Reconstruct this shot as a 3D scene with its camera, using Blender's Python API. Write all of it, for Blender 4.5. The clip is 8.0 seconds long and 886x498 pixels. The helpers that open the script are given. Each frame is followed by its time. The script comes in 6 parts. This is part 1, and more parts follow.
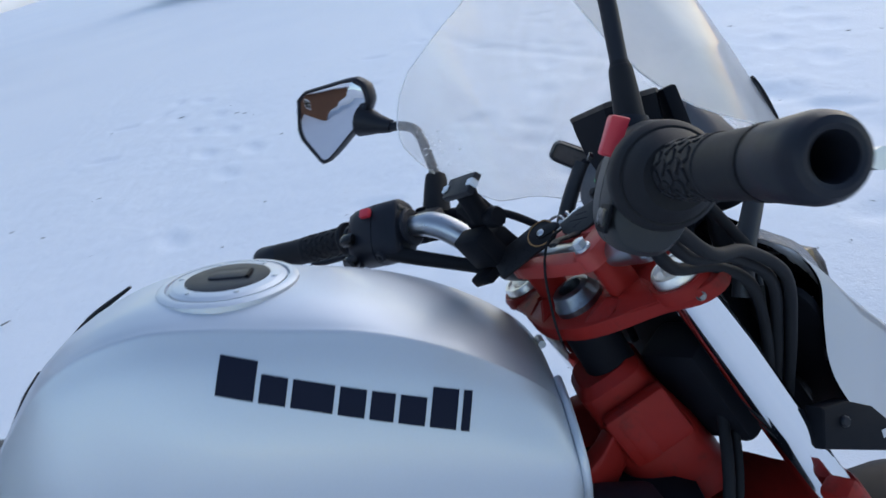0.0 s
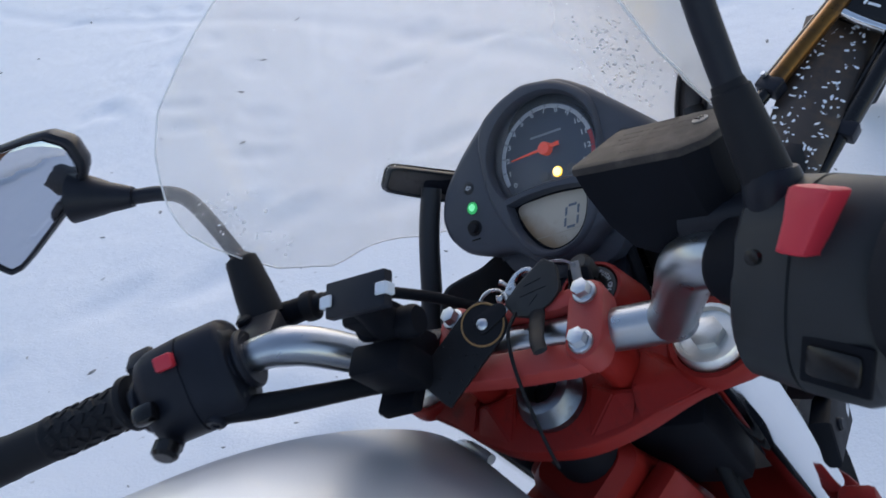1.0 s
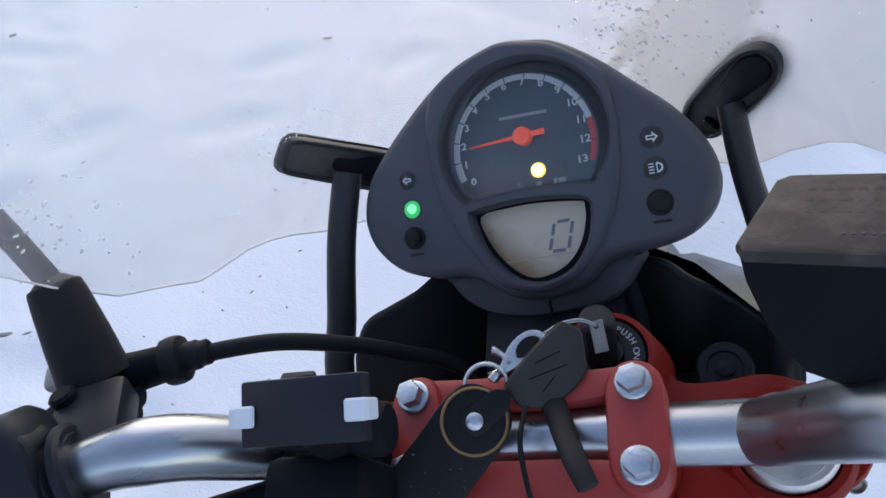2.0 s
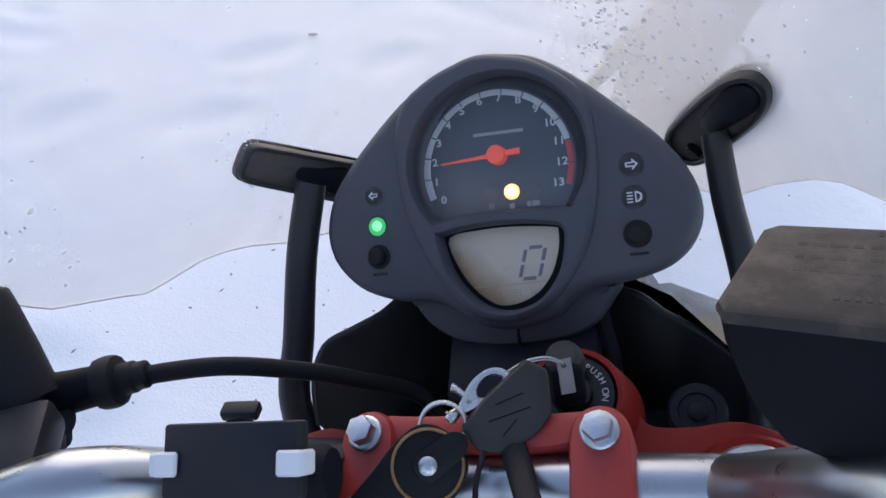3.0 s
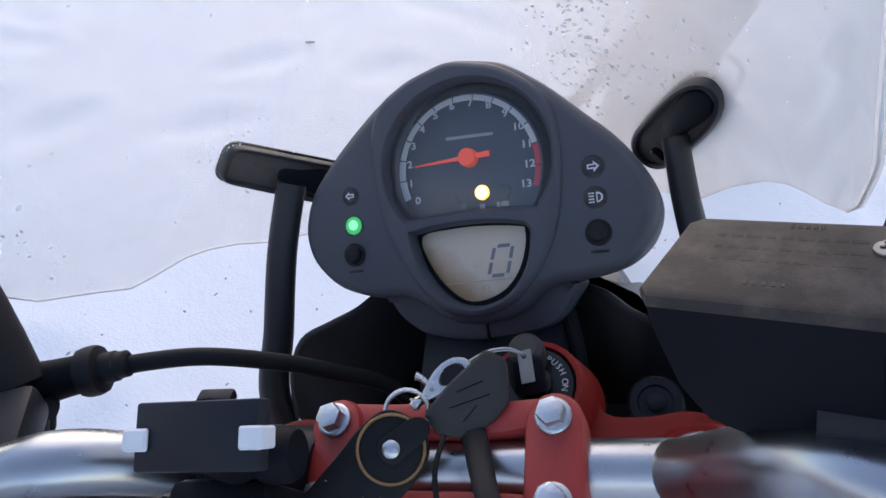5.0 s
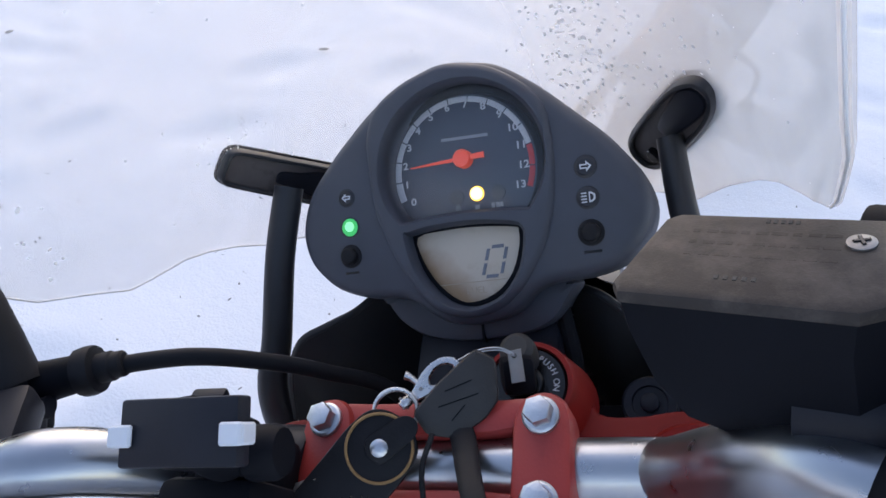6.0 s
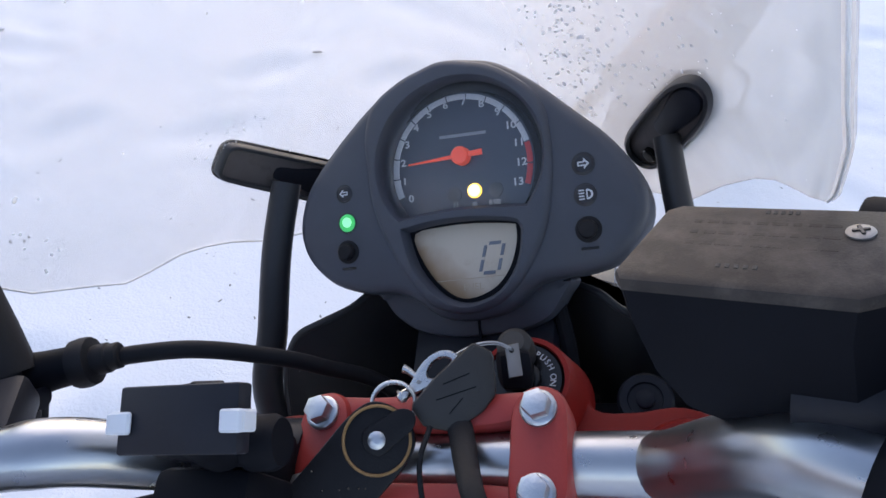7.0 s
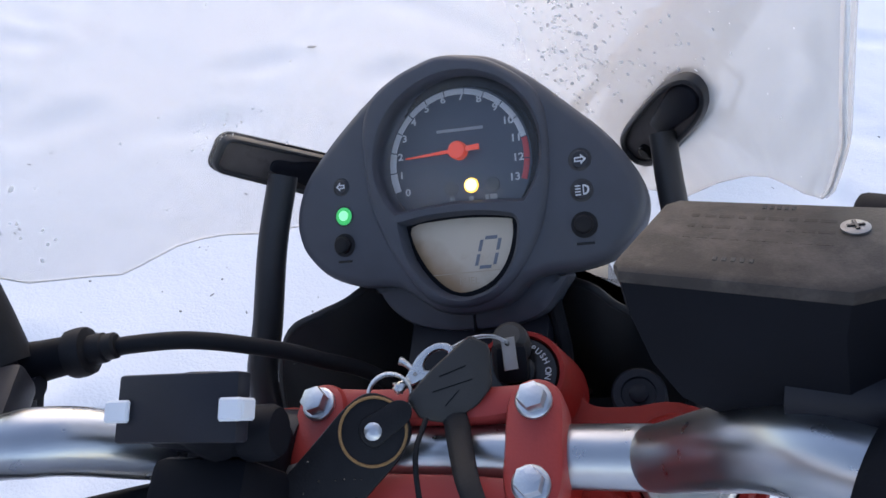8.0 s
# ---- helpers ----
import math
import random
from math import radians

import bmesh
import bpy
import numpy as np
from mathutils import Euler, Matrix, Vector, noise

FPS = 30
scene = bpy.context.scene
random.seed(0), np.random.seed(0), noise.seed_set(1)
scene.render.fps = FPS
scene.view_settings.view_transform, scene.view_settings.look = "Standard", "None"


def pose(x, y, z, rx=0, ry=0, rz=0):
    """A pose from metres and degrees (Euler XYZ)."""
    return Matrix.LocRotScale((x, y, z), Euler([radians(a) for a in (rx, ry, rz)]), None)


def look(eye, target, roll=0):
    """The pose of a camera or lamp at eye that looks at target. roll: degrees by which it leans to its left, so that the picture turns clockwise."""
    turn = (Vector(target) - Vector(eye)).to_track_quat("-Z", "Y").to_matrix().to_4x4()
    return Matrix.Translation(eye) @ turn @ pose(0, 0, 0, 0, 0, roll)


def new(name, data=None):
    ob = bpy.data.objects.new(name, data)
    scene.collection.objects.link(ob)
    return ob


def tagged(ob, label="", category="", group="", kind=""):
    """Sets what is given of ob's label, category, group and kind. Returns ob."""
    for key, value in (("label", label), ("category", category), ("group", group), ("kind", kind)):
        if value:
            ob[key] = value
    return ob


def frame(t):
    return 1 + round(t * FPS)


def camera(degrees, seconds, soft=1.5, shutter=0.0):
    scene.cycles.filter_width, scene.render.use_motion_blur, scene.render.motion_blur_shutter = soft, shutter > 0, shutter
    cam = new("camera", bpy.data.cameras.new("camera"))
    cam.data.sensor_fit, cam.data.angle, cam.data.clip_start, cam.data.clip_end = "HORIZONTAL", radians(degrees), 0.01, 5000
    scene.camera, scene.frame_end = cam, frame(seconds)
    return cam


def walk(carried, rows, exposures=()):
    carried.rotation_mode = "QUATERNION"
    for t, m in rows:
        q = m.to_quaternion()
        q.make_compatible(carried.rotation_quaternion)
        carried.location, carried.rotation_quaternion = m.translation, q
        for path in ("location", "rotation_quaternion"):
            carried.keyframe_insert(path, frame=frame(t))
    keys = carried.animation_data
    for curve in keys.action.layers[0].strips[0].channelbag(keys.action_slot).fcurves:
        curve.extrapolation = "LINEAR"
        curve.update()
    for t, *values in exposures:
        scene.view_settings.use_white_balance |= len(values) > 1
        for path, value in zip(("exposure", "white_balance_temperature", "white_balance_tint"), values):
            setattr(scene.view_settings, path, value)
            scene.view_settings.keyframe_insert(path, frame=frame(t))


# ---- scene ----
cam = camera(65.2, 8.0, soft=1.55, shutter=0.2)
PATH = [
    (0, (0.539, -0.443, 0.064), (-1.204, 0.53, -0.071), -17.4),
    (0.2, (0.463, -0.46, 0.096), (-1.149, 0.71, -0.088), -20.8),
    (0.5, (0.365, -0.446, 0.139), (-1.063, 0.917, -0.18), -26.7),
    (0.8, (0.28, -0.409, 0.19), (-0.946, 1.077, -0.346), -29.7),
    (1, (0.238, -0.364, 0.203), (-0.89, 1.167, -0.417), -28.7),
    (1.2, (0.197, -0.325, 0.204), (-0.837, 1.25, -0.467), -27.0),
    (1.5, (0.132, -0.272, 0.231), (-0.728, 1.312, -0.637), -24.4),
    (1.7, (0.099, -0.244, 0.233), (-0.663, 1.337, -0.726), -23.1),
    (2.8, (0.087, -0.198, 0.223), (-0.542, 1.389, -0.818), -18.2),
    (3, (0.088, -0.197, 0.223), (-0.538, 1.397, -0.809), -17.3),
    (3.5, (0.093, -0.2, 0.224), (-0.525, 1.403, -0.8), -16.5),
    (4, (0.095, -0.203, 0.23), (-0.509, 1.392, -0.815), -16.3),
    (4.5, (0.099, -0.208, 0.227), (-0.499, 1.399, -0.801), -16.3),
    (6, (0.12, -0.21, 0.218), (-0.547, 1.396, -0.77), -17.8),
    (6.5, (0.117, -0.213, 0.215), (-0.533, 1.407, -0.762), -17.1),
    (7, (0.116, -0.215, 0.215), (-0.523, 1.406, -0.766), -16.7),
    (7.5, (0.118, -0.214, 0.214), (-0.531, 1.402, -0.77), -16.7),
    (8, (0.114, -0.218, 0.215), (-0.504, 1.404, -0.779), -15.8),
]

# the steered front end (bars, clocks, screen, fork) turns about the raked stem; the bike leans on its side stand
UP = Vector((0, -math.sin(radians(24.5)), math.cos(radians(24.5))))
BIKE = Matrix.Translation((0, 0, 1.0)) @ pose(0, 0, 0, 0, -10, 0)
BAR = BIKE @ Matrix.Rotation(radians(34), 4, UP)
walk(cam, [(t, BAR @ look(eye, target, roll)) for t, eye, target, roll in PATH],
     exposures=((0.0, 0.7, 6650, 15), (0.5, 0.72, 7050, 16), (1.0, 0.74, 7150, 18), (1.7, 0.99, 7200, 19), (3.0, 1.11, 7350, 22), (8.0, 1.23, 7450, 23)))

# ---------------------------------------------------------------- sky and sun
world = bpy.data.worlds.new("winter_sky")
scene.world = world
world.use_nodes = True
wn = world.node_tree.nodes
sky = wn.new("ShaderNodeTexSky")
sky.sky_type = "NISHITA"
sky.sun_disc = False
sky.sun_elevation = radians(25)
sky.sun_rotation = radians(-50)
sky.dust_density = 0.35
sky.air_density = 1.3
sky.ozone_density = 2.0
wn["Background"].inputs["Strength"].default_value = 0.14
world.node_tree.links.new(sky.outputs[0], wn["Background"].inputs["Color"])
sun = new("sun", bpy.data.lights.new("sun", "SUN"))
sun.data.energy = 0.55
sun.data.angle = radians(60)
sun.data.color = (1.0, 0.95, 0.88)
sun.matrix_world = look((math.sin(radians(-50)) * 20, math.cos(radians(-50)) * 20, 9.4), (0, 0, 0))


# ---------------------------------------------------------------- materials
def material(name, color, rough=0.5, metal=0.0, var=0.15, scale=40.0, bump=0.0, bump_scale=None, coat=0.0, dirt=None,
             dirt_scale=9.0, dirt_cut=0.55, sheen=0.0, emit=None, power=0.0, spec=0.5):
    m = bpy.data.materials.new(name)
    m.use_nodes = True
    nt = m.node_tree
    b = nt.nodes["Principled BSDF"]
    tc = nt.nodes.new("ShaderNodeTexCoord")
    fine = nt.nodes.new("ShaderNodeTexNoise")
    fine.inputs["Scale"].default_value = scale
    fine.inputs["Detail"].default_value = 6
    nt.links.new(tc.outputs["Object"], fine.inputs["Vector"])
    ramp = nt.nodes.new("ShaderNodeMixRGB")
    lo = [max(0, c * (1 - var)) for c in color]
    hi = [min(1, c * (1 + var)) for c in color]
    ramp.inputs[1].default_value = (*lo, 1)
    ramp.inputs[2].default_value = (*hi, 1)
    nt.links.new(fine.outputs["Fac"], ramp.inputs[0])
    out = ramp.outputs[0]
    if dirt:
        big = nt.nodes.new("ShaderNodeTexNoise")
        big.inputs["Scale"].default_value = dirt_scale
        big.inputs["Detail"].default_value = 8
        big.inputs["Roughness"].default_value = 0.7
        nt.links.new(tc.outputs["Object"], big.inputs["Vector"])
        cut = nt.nodes.new("ShaderNodeMapRange")
        cut.inputs["From Min"].default_value = dirt_cut
        cut.inputs["From Max"].default_value = dirt_cut + 0.18
        nt.links.new(big.outputs["Fac"], cut.inputs["Value"])
        mix = nt.nodes.new("ShaderNodeMixRGB")
        nt.links.new(cut.outputs[0], mix.inputs[0])
        nt.links.new(out, mix.inputs[1])
        mix.inputs[2].default_value = (*dirt, 1)
        out = mix.outputs[0]
    nt.links.new(out, b.inputs["Base Color"])
    b.inputs["Metallic"].default_value = metal
    rr = nt.nodes.new("ShaderNodeMapRange")
    rr.inputs["To Min"].default_value = max(0.0, rough - 0.08 if rough > 0.12 else rough * 0.6)
    rr.inputs["To Max"].default_value = min(1.0, rough + 0.08 if rough > 0.12 else rough * 1.4)
    nt.links.new(fine.outputs["Fac"], rr.inputs["Value"])
    nt.links.new(rr.outputs[0], b.inputs["Roughness"])
    b.inputs["Coat Weight"].default_value = coat
    b.inputs["Coat Roughness"].default_value = 0.05
    b.inputs["Specular IOR Level"].default_value = spec
    if bump:
        n2 = nt.nodes.new("ShaderNodeTexNoise")
        n2.inputs["Scale"].default_value = bump_scale or scale * 4
        n2.inputs["Detail"].default_value = 4
        nt.links.new(tc.outputs["Object"], n2.inputs["Vector"])
        bp = nt.nodes.new("ShaderNodeBump")
        bp.inputs["Strength"].default_value = bump
        bp.inputs["Distance"].default_value = 0.002
        nt.links.new(n2.outputs["Fac"], bp.inputs["Height"])
        nt.links.new(bp.outputs[0], b.inputs["Normal"])
    if emit:
        b.inputs["Emission Color"].default_value = (*emit, 1)
        b.inputs["Emission Strength"].default_value = power
    return m


PLASTIC = material("black_plastic", (0.012, 0.014, 0.021), 0.45, var=0.3, scale=60, bump=0.06, bump_scale=1500, spec=0.22, dirt=(0.02, 0.019, 0.019), dirt_scale=14, dirt_cut=0.62)
GLOSSY = material("gloss_black_paint", (0.005, 0.005, 0.006), 0.25, var=0.3, scale=30, spec=0.35)
HOUSING = material("grained_dark_grey_plastic", (0.046, 0.055, 0.075), 0.5, spec=0.42, var=0.14, scale=70, bump=0.12, bump_scale=2200)
SATIN = material("matt_black_moulding", (0.006, 0.007, 0.0105), 0.6, var=0.35, scale=40, spec=0.09, bump=0.05, bump_scale=1500)
RUBBER = material("black_rubber", (0.011, 0.0115, 0.0145), 0.6, var=0.3, scale=50, bump=0.08, bump_scale=900, spec=0.2, dirt=(0.015, 0.0145, 0.0145), dirt_scale=18, dirt_cut=0.6)
CABLE = material("cable_sheath", (0.011, 0.012, 0.015), 0.62, var=0.25, scale=50, spec=0.14)
# the clamp has a lighter red than the yoke
CLAMPRED = material("lighter_red_cast_clamp", (0.34, 0.036, 0.031), 0.45, var=0.12, scale=45, bump=0.08, bump_scale=700, dirt=(0.23, 0.027, 0.022), dirt_scale=22, dirt_cut=0.6, spec=0.4)
RED = material("red_powder_coat", (0.235, 0.012, 0.009), 0.46, var=0.18, scale=45, bump=0.08, bump_scale=700, dirt=(0.09, 0.013, 0.01), dirt_scale=22, dirt_cut=0.54, spec=0.18)
REDBTN = material("red_switch_plastic", (0.6, 0.03, 0.05), 0.45, var=0.08, scale=60)
SILVER = material("silver_metallic_paint", (0.57, 0.61, 0.66), 0.5, metal=0.62, var=0.06, scale=900, coat=0.3)
PANEL = material("silver_painted_cowl", (0.45, 0.47, 0.5), 0.34, metal=0.5, var=0.05, scale=800, coat=0.6)
CHROME = material("chrome", (0.82, 0.83, 0.84), 0.07, metal=1.0, var=0.03, scale=30)
STEEL = material("zinc_plated_steel", (0.52, 0.55, 0.59), 0.36, metal=1.0, var=0.12, scale=120, bump=0.15, bump_scale=500)
BARMETAL = material("satin_chromed_bar", (0.42, 0.44, 0.47), 0.3, metal=1.0, var=0.06, scale=80, dirt=(0.35, 0.33, 0.3), dirt_scale=40, dirt_cut=0.68)
ALU = material("bare_aluminium", (0.72, 0.72, 0.7), 0.38, metal=1.0, var=0.1, scale=150, bump=0.15, bump_scale=400)
LID = material("weathered_reservoir_lid", (0.03, 0.025, 0.023), 0.6, var=0.4, scale=160, bump=0.1, bump_scale=1300, dirt=(0.075, 0.062, 0.055), dirt_scale=38, dirt_cut=0.45, spec=0.3)
DIAL = material("dial_face", (0.048, 0.062, 0.09), 0.4, var=0.12, scale=90)
PRINT = material("white_print", (0.52, 0.55, 0.6), 0.5, var=0.04, scale=200)
PRINTDIM = material("grey_print", (0.26, 0.29, 0.33), 0.5, var=0.05, scale=200)
PRINTRED = material("red_print", (0.55, 0.05, 0.06), 0.5, var=0.05, scale=200)
# faint emission added so the needle's orange stays bright
NEEDLE = material("orange_red_needle", (0.85, 0.09, 0.05), 0.4, var=0.04, scale=200, emit=(1.0, 0.12, 0.06), power=0.08)
DIMLAMP = material("unlit_grey_lamp", (0.055, 0.062, 0.07), 0.4, var=0.1)
LCD = material("lcd_panel", (0.56, 0.5, 0.42), 0.5, var=0.04, scale=20, dirt=(0.43, 0.34, 0.24), dirt_scale=26, dirt_cut=0.55)


def stain_lcd():
    """The brown age stain that creeps in from one corner of the display."""
    nt = LCD.node_tree
    b = nt.nodes["Principled BSDF"]
    base = b.inputs["Base Color"].links[0].from_socket
    tc = nt.nodes.new("ShaderNodeTexCoord")
    dot = nt.nodes.new("ShaderNodeVectorMath")
    dot.operation = "DOT_PRODUCT"
    dot.inputs[1].default_value = (0.75, 0.0, 1.0)
    nt.links.new(tc.outputs["Object"], dot.inputs[0])
    rough = nt.nodes.new("ShaderNodeTexNoise")
    rough.inputs["Scale"].default_value = 90
    nt.links.new(tc.outputs["Object"], rough.inputs["Vector"])
    add = nt.nodes.new("ShaderNodeMath")
    add.operation = "MULTIPLY_ADD"
    add.inputs[1].default_value = 0.012
    nt.links.new(rough.outputs["Fac"], add.inputs[0])
    nt.links.new(dot.outputs["Value"], add.inputs[2])
    ramp = nt.nodes.new("ShaderNodeMapRange")
    ramp.inputs["From Min"].default_value = 0.009
    ramp.inputs["From Max"].default_value = -0.008
    ramp.inputs["To Max"].default_value = 0.85
    nt.links.new(add.outputs[0], ramp.inputs["Value"])
    mix = nt.nodes.new("ShaderNodeMixRGB")
    mix.inputs[2].default_value = (0.3, 0.17, 0.08, 1)
    nt.links.new(ramp.outputs[0], mix.inputs[0])
    nt.links.new(base, mix.inputs[1])
    nt.links.new(mix.outputs[0], b.inputs["Base Color"])


stain_lcd()
LCDINK = material("lcd_ink", (0.15, 0.175, 0.22), 0.5, var=0.05, scale=100)
LCDFAINT = material("lcd_faint_ink", (0.46, 0.38, 0.29), 0.5, var=0.05, scale=100)
GREENCORE = material("green_lamp_core", (0.2, 0.7, 0.4), 0.3, var=0.02, emit=(0.16, 0.9, 0.42), power=0.4)
AMBERCORE = material("amber_lamp_core", (1, 0.95, 0.7), 0.3, var=0.02, emit=(1.0, 0.8, 0.25), power=1.3)
POST = material("satin_black_bracket_paint", (0.018, 0.02, 0.025), 0.42, var=0.2, scale=60, spec=0.4, dirt=(0.03, 0.028, 0.027), dirt_scale=20, dirt_cut=0.6)
POD = material("faded_black_switch_plastic", (0.022, 0.0245, 0.028), 0.5, var=0.2, scale=50, bump=0.06, bump_scale=1500, spec=0.3, dirt=(0.04, 0.038, 0.036), dirt_scale=25, dirt_cut=0.62)
GREENLAMP = material("green_lamp", (0.01, 0.35, 0.08), 0.3, var=0.05, emit=(0.0, 0.62, 0.2), power=0.26)
AMBERLAMP = material("amber_lamp", (0.9, 0.7, 0.2), 0.3, var=0.05, emit=(1.0, 0.55, 0.03), power=0.9)
DARKLAMP = material("unlit_lamp", (0.012, 0.014, 0.02), 0.35, var=0.1)
LEATHER = material("wet_black_leather", (0.009, 0.009, 0.011), 0.4, var=0.3, scale=150, bump=0.12, bump_scale=900, spec=0.2)
STITCH = material("tan_stitching", (0.3, 0.17, 0.07), 0.7, var=0.3, scale=900, bump=0.6, bump_scale=2500)
KEYPLASTIC = material("worn_grey_black_key_plastic", (0.019, 0.019, 0.02), 0.55, var=0.35, scale=90, bump=0.1, bump_scale=1400)
KEYMETAL = material("worn_grey_key_metal", (0.3, 0.29, 0.28), 0.5, metal=0.7, var=0.2, scale=200)
DULL = material("dull_blued_steel", (0.2, 0.22, 0.25), 0.34, metal=1.0, var=0.2, scale=120, dirt=(0.09, 0.08, 0.08), dirt_scale=40, dirt_cut=0.55)
NICKEL = material("satin_nickel", (0.62, 0.61, 0.6), 0.28, metal=1.0, var=0.08, scale=200)
CLIP = material("pale_grey_plastic", (0.62, 0.66, 0.72), 0.45, var=0.06, scale=80)
MIRROR = material("mirror_glass", (0.47, 0.51, 0.58), 0.015, metal=1.0, var=0.01)
GOLD = material("bronze_anodised_tube", (0.17, 0.078, 0.02), 0.3, metal=0.8, var=0.15, scale=60, dirt=(0.06, 0.035, 0.02), dirt_scale=12, dirt_cut=0.5)
DISH = material("dusty_moulded_plastic", (0.11, 0.095, 0.095), 0.6, var=0.35, scale=60, spec=0.3, dirt=(0.05, 0.042, 0.04), dirt_scale=30, dirt_cut=0.5)
FENDER = material("dark_brown_mudguard", (0.035, 0.024, 0.019), 0.5, var=0.35, scale=30, bump=0.2, bump_scale=300, dirt=(0.09, 0.05, 0.025), dirt_scale=7, dirt_cut=0.5)
CLOTSNOW = material("clotted_snow", (0.82, 0.85, 0.9), 0.6, var=0.06, scale=200, bump=0.5, bump_scale=500)
DECAL = material("dark_navy_decal", (0.008, 0.011, 0.026), 0.55, var=0.1, spec=0.12)
SEAT = material("black_seat_vinyl", (0.015, 0.015, 0.016), 0.55, var=0.2, scale=60, bump=0.4, bump_scale=700)
BRICKBROWN = material("brown_boarded_wall", (0.11, 0.05, 0.028), 0.8, var=0.3, scale=5, bump=0.5, bump_scale=30)
EDGE = material("cut_acrylic_edge", (0.85, 0.86, 0.88), 0.3, var=0.2, scale=80)
DEBRIS = material("dark_litter", (0.26, 0.255, 0.25), 0.8, var=0.4, scale=60)
CARPAINT = material("dark_car_paint", (0.012, 0.014, 0.024), 0.3, var=0.2, scale=8, coat=0.4)


def clear_screen_material():
    m = bpy.data.materials.new("scuffed_clear_acrylic")
    m.use_nodes = True
    nt = m.node_tree
    nt.nodes.remove(nt.nodes["Principled BSDF"])
    out = nt.nodes["Material Output"]
    clear = nt.nodes.new("ShaderNodeBsdfTransparent")
    clear.inputs[0].default_value = (0.99, 0.985, 0.98, 1)
    haze_a = nt.nodes.new("ShaderNodeBsdfDiffuse")
    haze_a.inputs[0].default_value = (0.7, 0.71, 0.735, 1)
    haze_b = nt.nodes.new("ShaderNodeBsdfTranslucent")
    haze_b.inputs[0].default_value = (0.75, 0.745, 0.755, 1)
    haze = nt.nodes.new("ShaderNodeMixShader")
    haze.inputs[0].default_value = 0.65
    nt.links.new(haze_a.outputs[0], haze.inputs[1])
    nt.links.new(haze_b.outputs[0], haze.inputs[2])
    gloss = nt.nodes.new("ShaderNodeBsdfGlossy")
    gloss.inputs["Roughness"].default_value = 0.06
    tc = nt.nodes.new("ShaderNodeTexCoord")
    n = nt.nodes.new("ShaderNodeTexNoise")
    n.inputs["Scale"].default_value = 7
    n.inputs["Detail"].default_value = 9
    n.inputs["Distortion"].default_value = 1.5
    nt.links.new(tc.outputs["Object"], n.inputs["Vector"])
    r = nt.nodes.new("ShaderNodeMapRange")
    r.inputs["From Min"].default_value = 0.35
    r.inputs["From Max"].default_value = 0.75
    r.inputs["To Min"].default_value = 0.1
    r.inputs["To Max"].default_value = 0.22
    nt.links.new(n.outputs["Fac"], r.inputs["Value"])
    sep = nt.nodes.new("ShaderNodeSeparateXYZ")
    nt.links.new(tc.outputs["Object"], sep.inputs[0])
    film = nt.nodes.new("ShaderNodeMapRange")
    film.interpolation_type = "SMOOTHSTEP"
    film.inputs["From Min"].default_value = 0.0
    film.inputs["From Max"].default_value = 0.1
    film.inputs["To Min"].default_value = 0.0
    film.inputs["To Max"].default_value = 0.44
    nt.links.new(sep.outputs["X"], film.inputs["Value"])
    total = nt.nodes.new("ShaderNodeMath")
    nt.links.new(r.outputs[0], total.inputs[0])
    nt.links.new(film.outputs[0], total.inputs[1])
    m1 = nt.nodes.new("ShaderNodeMixShader")
    nt.links.new(total.outputs[0], m1.inputs[0])
    nt.links.new(clear.outputs[0], m1.inputs[1])
    nt.links.new(haze.outputs[0], m1.inputs[2])
    fr = nt.nodes.new("ShaderNodeLayerWeight")
    fr.inputs[0].default_value = 0.25
    pw = nt.nodes.new("ShaderNodeMath")
    pw.operation = "POWER"
    pw.inputs[1].default_value = 2.5
    nt.links.new(fr.outputs["Facing"], pw.inputs[0])
    sc = nt.nodes.new("ShaderNodeMath")
    sc.operation = "MULTIPLY_ADD"
    sc.inputs[1].default_value = 0.5
    sc.inputs[2].default_value = 0.03
    nt.links.new(pw.outputs[0], sc.inputs[0])
    m2 = nt.nodes.new("ShaderNodeMixShader")
    nt.links.new(sc.outputs[0], m2.inputs[0])
    nt.links.new(m1.outputs[0], m2.inputs[1])
    nt.links.new(gloss.outputs[0], m2.inputs[2])
    nt.links.new(m2.outputs[0], out.inputs["Surface"])
    return m


def lens_material():
    m = bpy.data.materials.new("clear_gauge_lens")
    m.use_nodes = True
    nt = m.node_tree
    nt.nodes.remove(nt.nodes["Principled BSDF"])
    clear = nt.nodes.new("ShaderNodeBsdfTransparent")
    gloss = nt.nodes.new("ShaderNodeBsdfGlossy")
    gloss.inputs["Roughness"].default_value = 0.12
    fr = nt.nodes.new("ShaderNodeLayerWeight")
    fr.inputs[0].default_value = 0.25
    pw = nt.nodes.new("ShaderNodeMath")
    pw.operation = "POWER"
    pw.inputs[1].default_value = 2.5
    nt.links.new(fr.outputs["Facing"], pw.inputs[0])
    sc = nt.nodes.new("ShaderNodeMath")
    sc.operation = "MULTIPLY_ADD"
    sc.inputs[1].default_value = 0.5
    sc.inputs[2].default_value = 0.03
    nt.links.new(pw.outputs[0], sc.inputs[0])
    mx = nt.nodes.new("ShaderNodeMixShader")
    nt.links.new(sc.outputs[0], mx.inputs[0])
    nt.links.new(clear.outputs[0], mx.inputs[1])
    nt.links.new(gloss.outputs[0], mx.inputs[2])
    nt.links.new(mx.outputs[0], nt.nodes["Material Output"].inputs["Surface"])
    return m


